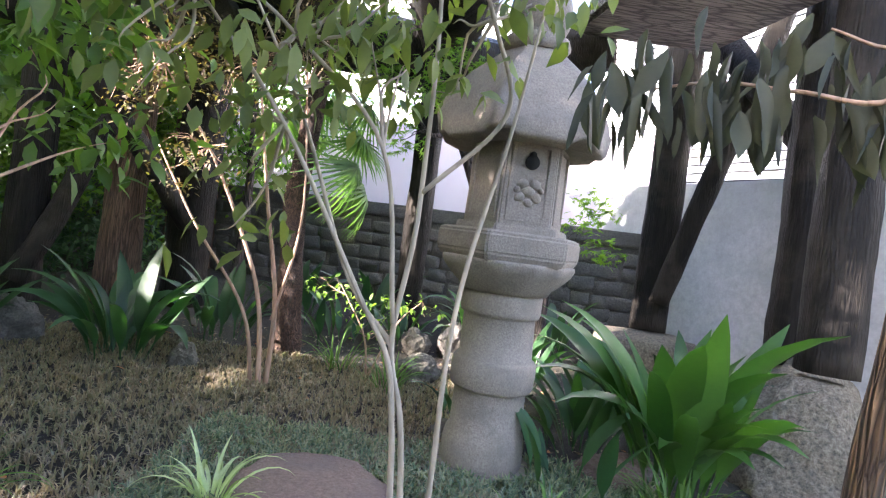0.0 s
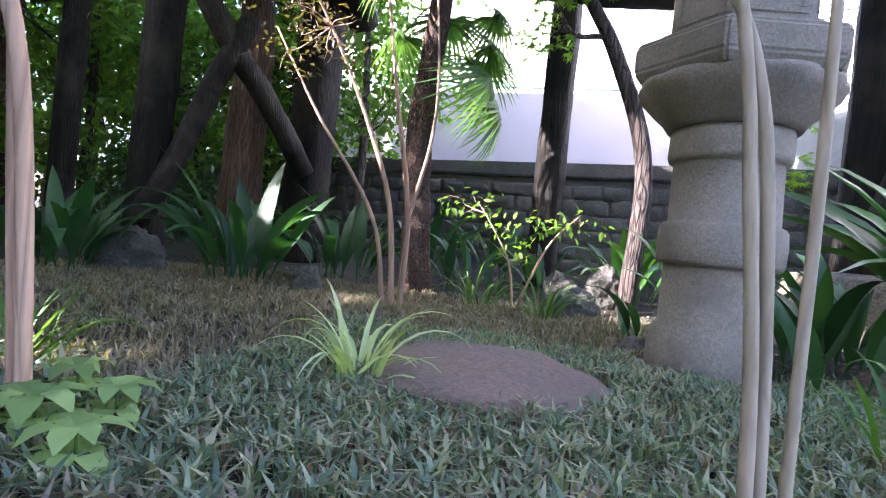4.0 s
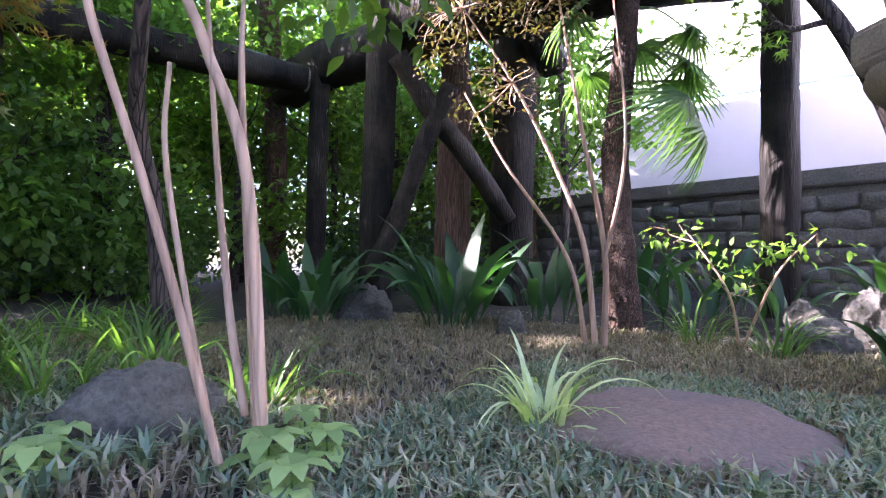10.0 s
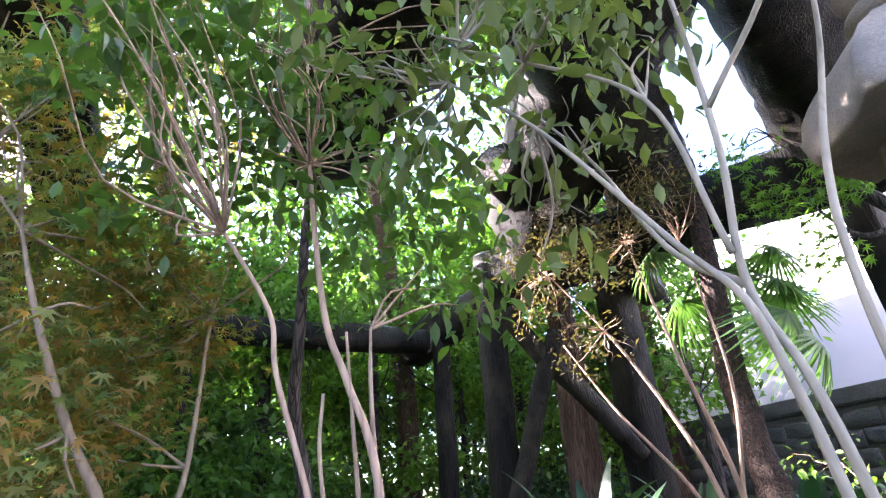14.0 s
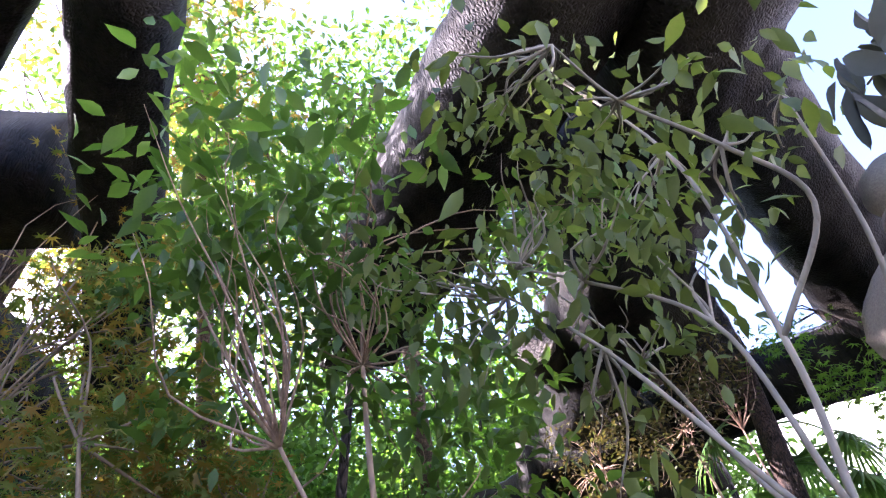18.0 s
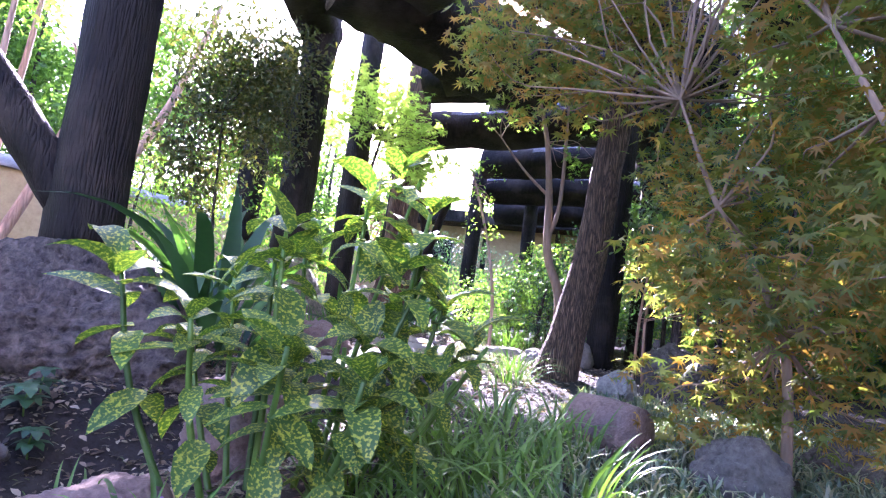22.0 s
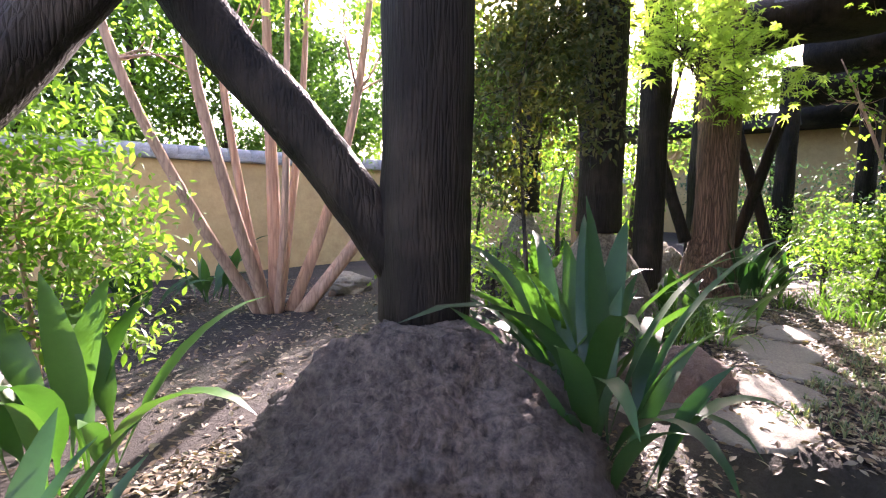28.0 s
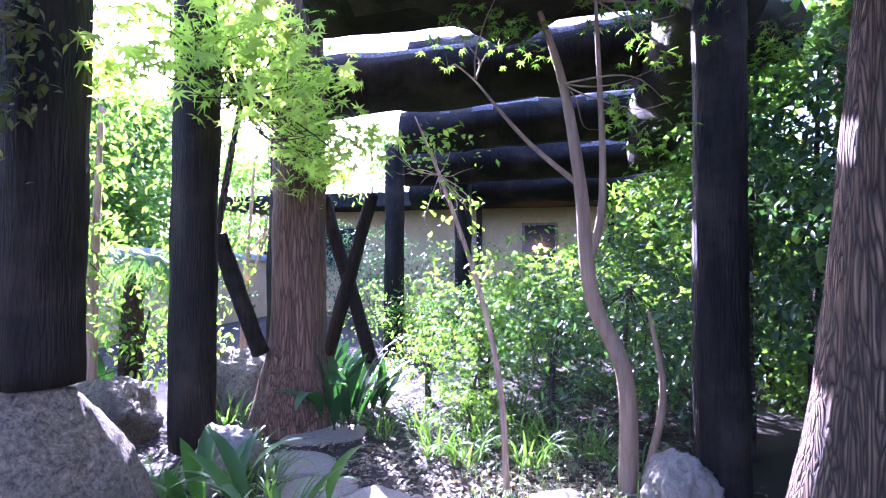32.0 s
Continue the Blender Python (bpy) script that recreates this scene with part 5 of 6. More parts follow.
tree("maple", [([(-5.34, -0.66, 0.38), (-5.34, -0.67, 0.98), (-5.36, -0.82, 1.38), (-5.36, -0.87, 1.94), (-5.37, -0.95, 2.48), (-5.4, -1.1, 3.0)], [0.05, 0.042, 0.04, 0.034, 0.024, 0.012]),
               ([(-5.36, -0.85, 1.5), (-5.36, -0.76, 1.9), (-5.36, -0.78, 2.9)], [0.025, 0.02, 0.01]), ([(-5.36, -0.87, 1.94), (-5.36, -1.15, 2.2), (-5.3, -1.4, 2.5)], [0.016, 0.012, 0.006]), ([(-5.34, -0.6, 0.4), (-5.3, -0.5, 0.9), (-5.34, -0.55, 1.3)], [0.022, 0.018, 0.008])],
     [((-5.3, -1.3, 2.75), (0.3, 0.35, 0.2), 130), ((-5.4, -0.8, 3.0), (0.35, 0.4, 0.2), 160), ((-5.3, -0.6, 2.3), (0.3, 0.3, 0.2), 70), ((-5.3, -0.35, 2.7), (0.3, 0.3, 0.2), 110)], "maple", 0.055, BARK_MID, L_MAPLE, "slender maple with a bent smooth brown trunk", 21, "tree", 0.05, 12, 4, 0.006)
tree("sapling", [([(-5.25, -1.25, 0.38), (-5.26, -1.28, 0.92), (-5.25, -1.39, 1.44), (-5.23, -1.58, 2.0), (-5.2, -1.7, 2.3)], [0.018, 0.016, 0.013, 0.01, 0.004])],
     [((-5.23, -1.5, 1.75), (0.15, 0.18, 0.25), 110), ((-5.2, -1.6, 2.1), (0.2, 0.25, 0.2), 150), ((-5.25, -1.35, 1.5), (0.12, 0.12, 0.12), 40)], "small", 0.04, BARK_TAN, L_BRIGHT, "thin pale sapling with sparse leaves", 22, "tree", 0.04, 8, 8, 0.003)
crape = [([(-2.75 + dx * 0.5, -4.95 + dy * 0.6, 0.38), (-2.75 + dx * 1.3 + ex * 0.35, -4.95 + dy * 1.6, 1.2), (-2.75 + dx * 2 + ex * 0.7, -4.95 + dy * 2, 2.2), (-2.75 + dx * 2.4 + ex, -4.95 + dy * 2.4, 3.6)], [r * 1.2, r, r * 0.8, r * 0.4]) for dx, dy, ex, r in ((-.2, .1, -.4, .045), (-.1, -.05, -.2, .035), (0, .05, .1, .05), (.08, -.05, .25, .035), (.15, .08, .5, .045), (.22, .0, .9, .04), (-.28, .25, -1.0, .05), (.05, .15, -.1, .03))]
# the clump at z 3.9 is added to cast shade on the near soil
tree("crape_myrtle", crape, [((-2.9, -4.9, 3.4), (1.2, 0.9, 0.6), 900), ((-2.4, -5.0, 2.9), (0.9, 0.6, 0.5), 500), ((-3.5, -4.7, 2.9), (0.8, 0.6, 0.5), 400), ((-2.2, -3.3, 3.9), (0.9, 0.7, 0.3), 420), ((-1.9, -5.2, 2.6), (0.6, 0.5, 0.5), 300)], "oval", 0.06, BARK_TAN, L_BRIGHT, "multi-stemmed tree with smooth peeling tan bark", 23, "tree", 0.05, 10, 4, 0.012)
tree("dense_bush", [([(-3.35, -2.85, 0.4), (-3.3, -2.9, 1.2), (-3.25, -2.92, 2.0)], [0.014, 0.012, 0.008])], [((-3.5, -3.09, 2.3), (0.42, 0.42, 0.42), 2800), ((-3.75, -2.95, 2.3), (0.4, 0.4, 0.4), 2600), ((-3.9, -2.95, 2.75), (0.4, 0.4, 0.3), 1500), ((-3.35, -3.1, 1.5), (0.3, 0.3, 0.3), 900), ((-3.25, -2.92, 2.05), (0.42, 0.42, 0.35), 1500), ((-3.05, -3.1, 1.7), (0.3, 0.3, 0.25), 700), ((-3.5, -2.7, 1.8), (0.3, 0.3, 0.25), 700), ((-3.3, -2.95, 2.6), (0.5, 0.5, 0.3), 1200)], "oval", 0.05, BARK_DARK, L_DUSK, "dense small-leaved evergreen on a thin trunk", 24, "shrub", 0.04, 8, 2, 0.004)
tree("bright_shrub", [([(-1.0, -3.5, 0.4), (-0.98, -3.48, 0.8), (-0.95, -3.5, 1.2)], [0.015, 0.012, 0.006])], [((-0.97, -3.5, 1.2), (0.4, 0.35, 0.4), 1600), ((-1.0, -3.4, 1.6), (0.35, 0.3, 0.3), 1100), ((-1.25, -3.45, 1.2), (0.3, 0.25, 0.3), 800), ((-0.5, -3.3, 1.2), (0.35, 0.3, 0.35), 1000), ((-1.19, -3.45, 0.86), (0.3, 0.3, 0.25), 450), ((-0.7, -3.4, 0.8), (0.4, 0.35, 0.35), 600), ((-0.7, -3.6, 1.7), (0.4, 0.35, 0.35), 500)], "oval", 0.05, BARK_TAN, L_BRIGHT, "sunlit shrub with yellow-green leaves", 25, "shrub", 0.04, 8, 5, 0.005)
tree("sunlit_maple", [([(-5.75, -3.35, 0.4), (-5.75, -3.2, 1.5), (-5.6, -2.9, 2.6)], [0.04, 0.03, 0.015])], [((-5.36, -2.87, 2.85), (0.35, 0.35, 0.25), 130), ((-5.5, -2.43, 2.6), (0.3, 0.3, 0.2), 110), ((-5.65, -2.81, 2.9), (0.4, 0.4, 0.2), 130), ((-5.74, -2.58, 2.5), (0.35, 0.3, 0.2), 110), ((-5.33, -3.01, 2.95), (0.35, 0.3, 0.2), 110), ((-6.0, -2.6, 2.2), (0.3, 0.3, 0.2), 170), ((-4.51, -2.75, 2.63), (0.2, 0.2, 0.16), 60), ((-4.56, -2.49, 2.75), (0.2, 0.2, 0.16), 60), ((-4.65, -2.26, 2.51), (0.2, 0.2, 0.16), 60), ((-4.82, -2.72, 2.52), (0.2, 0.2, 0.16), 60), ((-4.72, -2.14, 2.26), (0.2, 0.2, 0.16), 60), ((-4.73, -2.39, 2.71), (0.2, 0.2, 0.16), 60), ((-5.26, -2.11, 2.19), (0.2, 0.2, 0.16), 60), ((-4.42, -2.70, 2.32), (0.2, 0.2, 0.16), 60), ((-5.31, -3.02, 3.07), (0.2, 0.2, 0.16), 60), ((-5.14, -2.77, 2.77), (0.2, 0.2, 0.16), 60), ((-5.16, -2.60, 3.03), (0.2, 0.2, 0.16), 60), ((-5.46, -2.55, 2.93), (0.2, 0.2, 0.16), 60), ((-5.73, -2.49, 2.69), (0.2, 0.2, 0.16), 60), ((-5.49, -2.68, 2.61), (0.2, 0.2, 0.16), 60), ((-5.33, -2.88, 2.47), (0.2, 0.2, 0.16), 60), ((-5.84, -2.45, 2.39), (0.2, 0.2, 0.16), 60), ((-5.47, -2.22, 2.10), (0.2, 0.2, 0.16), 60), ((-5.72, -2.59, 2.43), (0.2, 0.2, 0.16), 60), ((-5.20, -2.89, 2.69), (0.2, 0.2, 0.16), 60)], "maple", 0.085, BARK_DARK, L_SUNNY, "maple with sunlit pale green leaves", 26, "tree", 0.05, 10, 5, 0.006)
# dark shrubs beyond x -11 are added in place of the pergola's shaded interior
for k, (p, r, n, m, s) in enumerate((((-6.3, -1.0, 0.95), (0.5, 0.5, 0.5), 1100, L_SHRUB, .05), ((-5.9, -0.6, 1.2), (0.45, 0.45, 0.6), 1200, L_SHRUB, .055), ((-6.9, -1.5, 0.85), (0.5, 0.5, 0.4), 1300, L_MAPLE, .045), ((-7.6, -1.0, 1.05), (0.6, 0.6, 0.55), 1500, L_SHRUB, .055), ((-8.5, -1.0, 1.05), (0.8, 0.8, 0.6), 1500, L_SHRUB, .06), ((-5.9, 0.1, 1.9), (0.5, 0.4, 0.8), 1300, L_SHRUB, .07), ((-4.95, 0.35, 2.1), (0.45, 0.4, 0.7), 1000, L_SHRUB, .07), ((-7.4, -1.6, 1.0), (0.7, 0.6, 0.5), 1900, L_SHRUB, .05), ((-6.9, -1.0, 1.1), (0.6, 0.6, 0.6), 1300, L_MAPLE, .06), ((-9.2, -3.0, 0.95), (0.7, 0.7, 0.5), 1100, L_FAR, .06), ((-7.8, 0.1, 1.3), (1.0, 0.8, 0.9), 1700, L_SHRUB, .07), ((-6.3, 0.6, 1.7), (0.8, 0.6, 0.9), 1500, L_SHRUB, .07), ((-8.2, -1.5, 1.0), (0.8, 0.6, 0.5), 1600, L_MAPLE, .05), ((-5.75, -0.25, 0.95), (0.4, 0.35, 0.45), 1100, L_SHRUB, .05), ((-6.15, -1.55, 0.62), (0.35, 0.3, 0.2), 480, L_MAPLE, .04), ((-12.0, -3.8, 1.5), (0.8, 0.8, 0.9), 1500, L_SHRUB, .075), ((-12.4, -2.5, 1.4), (0.7, 0.7, 0.8), 1300, L_SHRUB, .075), ((-11.5, 0.1, 1.6), (0.8, 0.7, 0.9), 1400, L_SHRUB, .075), ((-13.2, -5.0, 1.7), (0.9, 0.8, 1.0), 1400, L_SHRUB, .08), ((-5.2, -4.9, 1.3), (0.6, 0.5, 0.7), 1200, L_BRIGHT, .06), ((-4.6, -5.3, 1.6), (0.6, 0.5, 0.7), 1100, L_BRIGHT, .06), ((-6.6, -5.2, 1.4), (0.6, 0.5, 0.7), 1100, L_BRIGHT, .06), ((-6.2, 0.6, 2.6), (0.7, 0.6, 0.5), 900, L_MAPLE, .07), ((-4.6, 0.6, 1.5), (0.4, 0.4, 0.7), 700, L_SHRUB, .06), ((-6.4, -4.2, 1.0), (0.7, 0.6, 0.5), 1000, L_BRIGHT, .07), ((-4.2, -4.7, 0.9), (0.7, 0.5, 0.5), 1100, L_BRIGHT, .06), ((-3.9, -3.6, 0.8), (0.45, 0.4, 0.35), 600, L_BRIGHT, .05), ((-5.6, 0.35, 1.6), (0.5, 0.4, 0.6), 900, L_SHRUB, .07), ((-5.3, 0.9, 2.3), (0.7, 0.5, 0.7), 1000, L_SHRUB, .075), ((-6.6, -0.3, 1.0), (0.5, 0.5, 0.5), 900, L_MAPLE, .06), ((-7.0, 0.3, 2.0), (0.8, 0.7, 0.8), 1300, L_MAPLE, .07), ((-8.6, -1.0, 1.2), (0.8, 0.8, 0.8), 1400, L_FAR, .07), ((-7.0, -2.0, 0.8), (0.5, 0.4, 0.35), 700, L_BRIGHT, .05), ((-5.4, -4.0, 1.5), (0.5, 0.5, 0.6), 700, L_BRIGHT, .06), ((-4.2, 0.9, 1.9), (0.5, 0.4, 0.8), 900, L_SHRUB, .065), ((-6.4, -3.7, 1.6), (0.5, 0.4, 0.5), 600, L_BRIGHT, .06), ((-10.2, -0.3, 0.9), (0.9, 0.9, 0.5), 1100, L_FAR, .07), ((-10, -2.6, 1.0), (0.7, 0.6, 0.6), 800, L_MAPLE, .07))):
    tree("shrub", [([(p[0], p[1], 0.38), (p[0] + 0.03, p[1], p[2] * 0.7 + 0.1), (p[0], p[1] + 0.05, p[2] + 0.2)], [0.03, 0.02, 0.008])], [(p, r, n)], "maple" if m is L_MAPLE else "oval", s, BARK_DARK, m, "leafy garden shrub beside the stepping-stone path", 30 + k, "shrub", 0.04, 8, 10, 0.006, group="path shrubs")

# ---- woods behind ----
WOODS = [(-6.5, 6.5), (-5.2, 7.2), (-7.5, 4.5), (-8.0, 2.8), (-6.2, 3.2), (-9.5, 5.5), (-10, 2.0), (-11, 4), (-8.5, 8), (-4.2, 7.0), (-11.5, -10.0), (-7.0, -10.4), (-9.5, -9.6), (-4.8, -10.6), (-1.8, -10.5), (0.8, -10.2), (-13, 6), (-5.8, 2.2), (-5.4, 5.6), (3.5, -8.5), (-2.6, 6.4), (-10.5, 7), (-7.2, 7.5), (-14, 3), (-3.2, -10.2), (-6, -11), (-8.2, -9.2), (-0.5, -9.6), (-2.4, -9.4), (1.8, -9.4), (-10.8, -9.2), (-5.6, -9.3), (-13, -8.8), (-7.0, 5.4), (-6.0, 4.6), (-8.6, 6.4), (-9.2, 3.9), (-7.2, 1.9), (-8.9, 1.2), (-10.8, 0.6), (-4.9, 6.2), (-3.6, 7.6), (-6.4, 8.2), (-11.6, 2.6), (-14.6, -9.6), (-16.8, -10.2), (-15.4, -11.4), (-18.2, -9.4), (-13.6, -11.0), (-19.4, -11.2), (-9.0, -11.2), (-11.8, -8.9), (-12.6, -10.4), (-19.6, -6.4), (-20.2, -3.6), (-19.8, -1.0), (-21.5, -8.2), (-20.4, 2.2), (-22.0, -5.0)]
rw = random.Random(5)
for k, (x, y) in enumerate(WOODS):
    h = rw.uniform(3.5, 6) if y > -5 else rw.uniform(4.2, 5.4)
    lo = rw.uniform(0.7, 1.2)
    few = 1700
    if y > 4:
        lo, few = rw.uniform(1.2, 2.5), 1100
    if x < -7.5 and y < -3:
        few, h = 1500, h + 0.5
    elif x < -9 and y < 3:
        h = rw.uniform(2.3, 2.9)
    r = rw.uniform(0.05, 0.1)
    blobs = [((x + rw.uniform(-.6, .6), y + rw.uniform(-.6, .6), lo + (h - lo) * u), (rw.uniform(.7, 1.1), rw.uniform(.7, 1.1), rw.uniform(.5, .8)), few) for u in (0.0, 0.25, 0.5, 0.75, 1.0)]
    tree("woodland_tree", [([(x, y, 0.35), (x + rw.uniform(-.1, .1), y, h * 0.4), (x + rw.uniform(-.3, .3), y, h)], [r, r * 0.8, r * 0.4])], blobs, "small", 0.115, BARK_DARK, L_FAR if k % 3 else L_BRIGHT, "slim dark-trunked woodland tree in full leaf", 100 + k, "tree", 0.06, 8, 4, 0.012, group="woodland trees")
for k, (x, y, z, r, bx, by) in enumerate(((-4.0, 3.0, 6.5, 2.2, -6.6, 5.6), (-2.0, 3.6, 7.5, 1.8, -3.6, 6.9), (-5.5, 0.2, 6.2, 2.0, -7.6, 1.6), (-7.5, 2.0, 6.0, 2.4, -9.4, 3.4), (-3.4, 0.3, 5.6, 1.3, -7.2, 2.6), (-2.9, 1.9, 6.0, 1.2, -6.0, 5.2), (-1.4, 3.4, 4.6, 0.9, -3.4, 7.2))):
    tree("tall_tree", [([(bx, by, 0.3), (bx * 0.9 + x * 0.1, by * 0.9 + y * 0.1, 3.0), (x, y, z + 0.5)], [0.16, 0.13, 0.05])], [((x, y, z), (r, r, 0.9), 2400), ((x - 1, y + 0.8, z + 0.8), (r, r * 0.8, 0.7), 1600)], "oval", 0.1, BARK_RED, L_FAR, "tall tree whose canopy hangs over the pergola", 150 + k, "tree", 0.1, 12, 8, 0.02, group="tall trees")

for k, (x, y, h) in enumerate(((-5.6, 3.4, 0.95), (-6.4, 2.4, 1.0), (-6.9, 4.2, 1.1), (-5.2, 6.3, 1.1), (-7.6, 3.2, 1.2), (-8.4, 5.0, 1.3), (-6.2, 6.8, 1.2), (-9.0, 2.2, 1.2), (-4.2, 6.2, 1.0), (-7.4, 6.0, 1.3), (-10.0, 4.2, 1.4), (-4.7, 5.4, 0.85), (-7.4, 1.2, 1.0), (-9.6, 0.9, 1.2))):
    tree("undergrowth_shrub", [([(x, y, 0.35), (x + 0.05, y, 0.7), (x, y + 0.06, h + 0.2)], [0.03, 0.022, 0.008])], [((x, y, h), (0.75, 0.7, 0.5), 1500), ((x + 0.35, y - 0.25, h * 0.75), (0.55, 0.5, 0.4), 900)], "oval", 0.085, BARK_DARK, L_SHRUB if k % 3 else L_FAR, "dark leafy undergrowth shrub below the woodland trees", 170 + k, "shrub", 0.04, 7, 6, 0.006, group="undergrowth shrubs")

# ---- strap-leaved plants ----
strap_set("asp", 0.62, 0.095, [(0.5, 1, 1, 0.1), (0.9, 1.0, 1.0, -0.3), (1.5, 1.05, 0.95, 0.2), (2.2, 1.0, 1.0, -0.2), (0.7, 0.85, 1.1, 0.5), (1.2, 1.15, 0.9, -0.5)], 0.35)
strap_set("turf", 0.38, 0.014, [(1.2, 1, 1, 0), (1.8, 1, 1, 0.2), (2.4, 1.1, 1, 0), (0.8, 0.9, 1, 0)], 0.02, 0.4)
strap_set("spider", 0.42, 0.02, [(1.6, 1, 1, 0), (2.3, 1.1, 1, 0.3), (2.8, 1, 1, -0.2), (1.0, 0.9, 1, 0)], 0.02, 0.4)
strap_set("broad_slim", 0.66, 0.062, [(0.4, 1, 1, 0.1), (1.0, 1.0, 1.2, -0.4), (1.7, 1.1, 0.9, 0.4), (2.4, 1.0, 1.0, -0.2), (0.7, 0.75, 1.1, 0.7), (1.3, 1.2, 0.8, -0.6)], 0.3)
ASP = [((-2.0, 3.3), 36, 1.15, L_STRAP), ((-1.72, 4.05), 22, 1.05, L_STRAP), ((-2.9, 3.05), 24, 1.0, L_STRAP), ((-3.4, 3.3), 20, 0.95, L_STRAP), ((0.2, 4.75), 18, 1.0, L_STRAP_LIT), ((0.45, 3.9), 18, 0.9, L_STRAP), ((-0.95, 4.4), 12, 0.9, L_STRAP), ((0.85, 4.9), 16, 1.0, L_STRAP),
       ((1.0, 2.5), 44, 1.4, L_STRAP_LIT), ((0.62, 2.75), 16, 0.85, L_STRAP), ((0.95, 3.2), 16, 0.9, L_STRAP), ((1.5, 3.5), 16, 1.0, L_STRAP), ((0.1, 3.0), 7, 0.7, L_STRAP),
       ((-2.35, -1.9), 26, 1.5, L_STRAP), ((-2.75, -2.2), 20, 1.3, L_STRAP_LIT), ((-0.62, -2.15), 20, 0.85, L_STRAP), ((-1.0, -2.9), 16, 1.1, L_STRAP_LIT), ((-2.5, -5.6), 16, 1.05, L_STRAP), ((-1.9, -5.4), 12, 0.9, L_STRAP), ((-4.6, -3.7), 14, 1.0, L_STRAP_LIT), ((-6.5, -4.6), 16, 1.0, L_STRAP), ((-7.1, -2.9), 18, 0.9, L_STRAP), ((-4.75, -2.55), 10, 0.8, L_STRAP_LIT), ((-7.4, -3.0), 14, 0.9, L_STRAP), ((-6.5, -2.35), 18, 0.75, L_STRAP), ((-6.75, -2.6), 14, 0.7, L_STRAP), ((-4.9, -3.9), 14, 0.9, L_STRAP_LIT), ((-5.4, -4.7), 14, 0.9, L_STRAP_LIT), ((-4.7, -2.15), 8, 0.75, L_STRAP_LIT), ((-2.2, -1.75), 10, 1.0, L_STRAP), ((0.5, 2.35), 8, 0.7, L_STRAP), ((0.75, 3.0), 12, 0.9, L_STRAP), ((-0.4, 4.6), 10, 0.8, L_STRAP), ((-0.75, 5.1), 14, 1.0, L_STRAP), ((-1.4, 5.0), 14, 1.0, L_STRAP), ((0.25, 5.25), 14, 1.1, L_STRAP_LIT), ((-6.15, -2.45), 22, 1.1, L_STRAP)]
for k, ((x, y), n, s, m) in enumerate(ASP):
    strap_clump("aspidistra", (x, y, ground_z(x, y)), "broad_slim" if -3.0 < x < -2.0 and -2.4 < y < -1.6 else "asp", n, m, "clump of broad dark green strap leaves in the soil" if m is L_STRAP else "clump of broad strap leaves in a lighter sunlit green", 200 + k, 0.17, s, 22, "aspidistra clumps")
TURF = [(-1.52, -0.3), (-1.35, -0.15), (-1.7, -0.5), (-1.85, -0.25), (-1.05, -0.95), (-1.6, 0.0), (-1.3, -0.42), (-2.0, -0.05), (-2.3, -0.4), (-4.55, -2.45), (-4.75, -2.2), (-4.4, -2.25), (-5.7, -1.7), (-6.2, -1.9), (-4.9, -3.2), (-6.1, -1.2), (-0.75, 3.75), (-0.4, 3.4), (0.3, 1.75), (0.9, 2.2), (-1.9, 1.5), (-2.3, 1.7), (-2.6, 1.3), (-2.2, 1.2), (-1.5, 1.6), (-1.45, -0.5), (-1.6, -0.15), (-1.75, -0.35), (-1.9, -0.5), (-1.25, 0.05), (-2.1, -0.2), (-4.6, -2.7), (-4.9, -2.4), (-5.6, -1.5), (-5.9, -1.4), (-6.4, -1.6), (-5.8, -1.0), (-4.45, -3.4), (-5.0, -3.4), (-6.6, -1.3), (-7.0, -1.9), (-4.3, -2.1), (-6.0, -3.2), (-4.1, -3.7), (-3.0, -2.6), (-3.5, -0.6), (-5.6, -1.15), (-5.5, -0.6), (-5.8, -0.8), (-4.5, -2.95), (-4.65, -3.1), (-4.9, -2.9), (-4.25, -2.35), (-4.05, -2.2), (-3.9, -2.35), (-5.15, -2.5), (-5.35, -2.75), (-6.0, -2.1), (-2.67, 1.51), (-2.54, 1.75), (-1.94, 1.26), (-3.09, 2.26), (-2.8, 2.0), (-3.3, 1.9), (-0.97, -0.6), (-1.3, -0.28), (-1.51, -0.2)]
for k, (x, y) in enumerate(TURF):
    strap_clump("lily_turf", (x, y, ground_z(x, y)), "turf", 34, L_GRASS, "clump of narrow arching grass-like leaves", 300 + k, 0.09, 0.72 if x > -2.4 and y < 0.2 else 0.85, 30, "lily turf clumps")
strap_clump("spider_plant", (-0.78, 1.82, ground_z(-0.78, 1.82)), "spider", 38, L_SPIDER, "striped spider plant with arching pale leaves", 340, 0.05, 0.72, 32)

# ---- ground cover ----
def cover(name, kind, region, n, size, mat, label, seed, keep=None):
    rng = np.random.default_rng(seed)
    x, y = rng.uniform(region[0], region[1], n), rng.uniform(region[2], region[3], n)
    pts = np.array([(a, b, ground_z(a, b)) for a, b in zip(x, y) if keep is None or keep(a, b)])
    m = len(pts)
    flat = kind != "tuft"
    if flat:
        pts[:, 2] += 0.008
    me = scatter_mesh(name, kind, pts, size * rng.uniform(0.5, 1.3, m), rng.uniform(0, 6.283, m), rng.normal(0, 0.25 if flat else 0.12, m), rng.normal(0, 0.3 if flat else 0.12, m))
    ob = part(name, me, mat)
    return tagged(ob, label, "ground cover", kind="stuff")


def not_slab(a, b):
    return math.hypot((a + 0.49) / 0.29, (b - 1.97) / 0.27) > 1 and math.hypot(a - LX, b - LY) > 0.22 and math.hypot(a + 0.3, b - 0.5) > 0.6


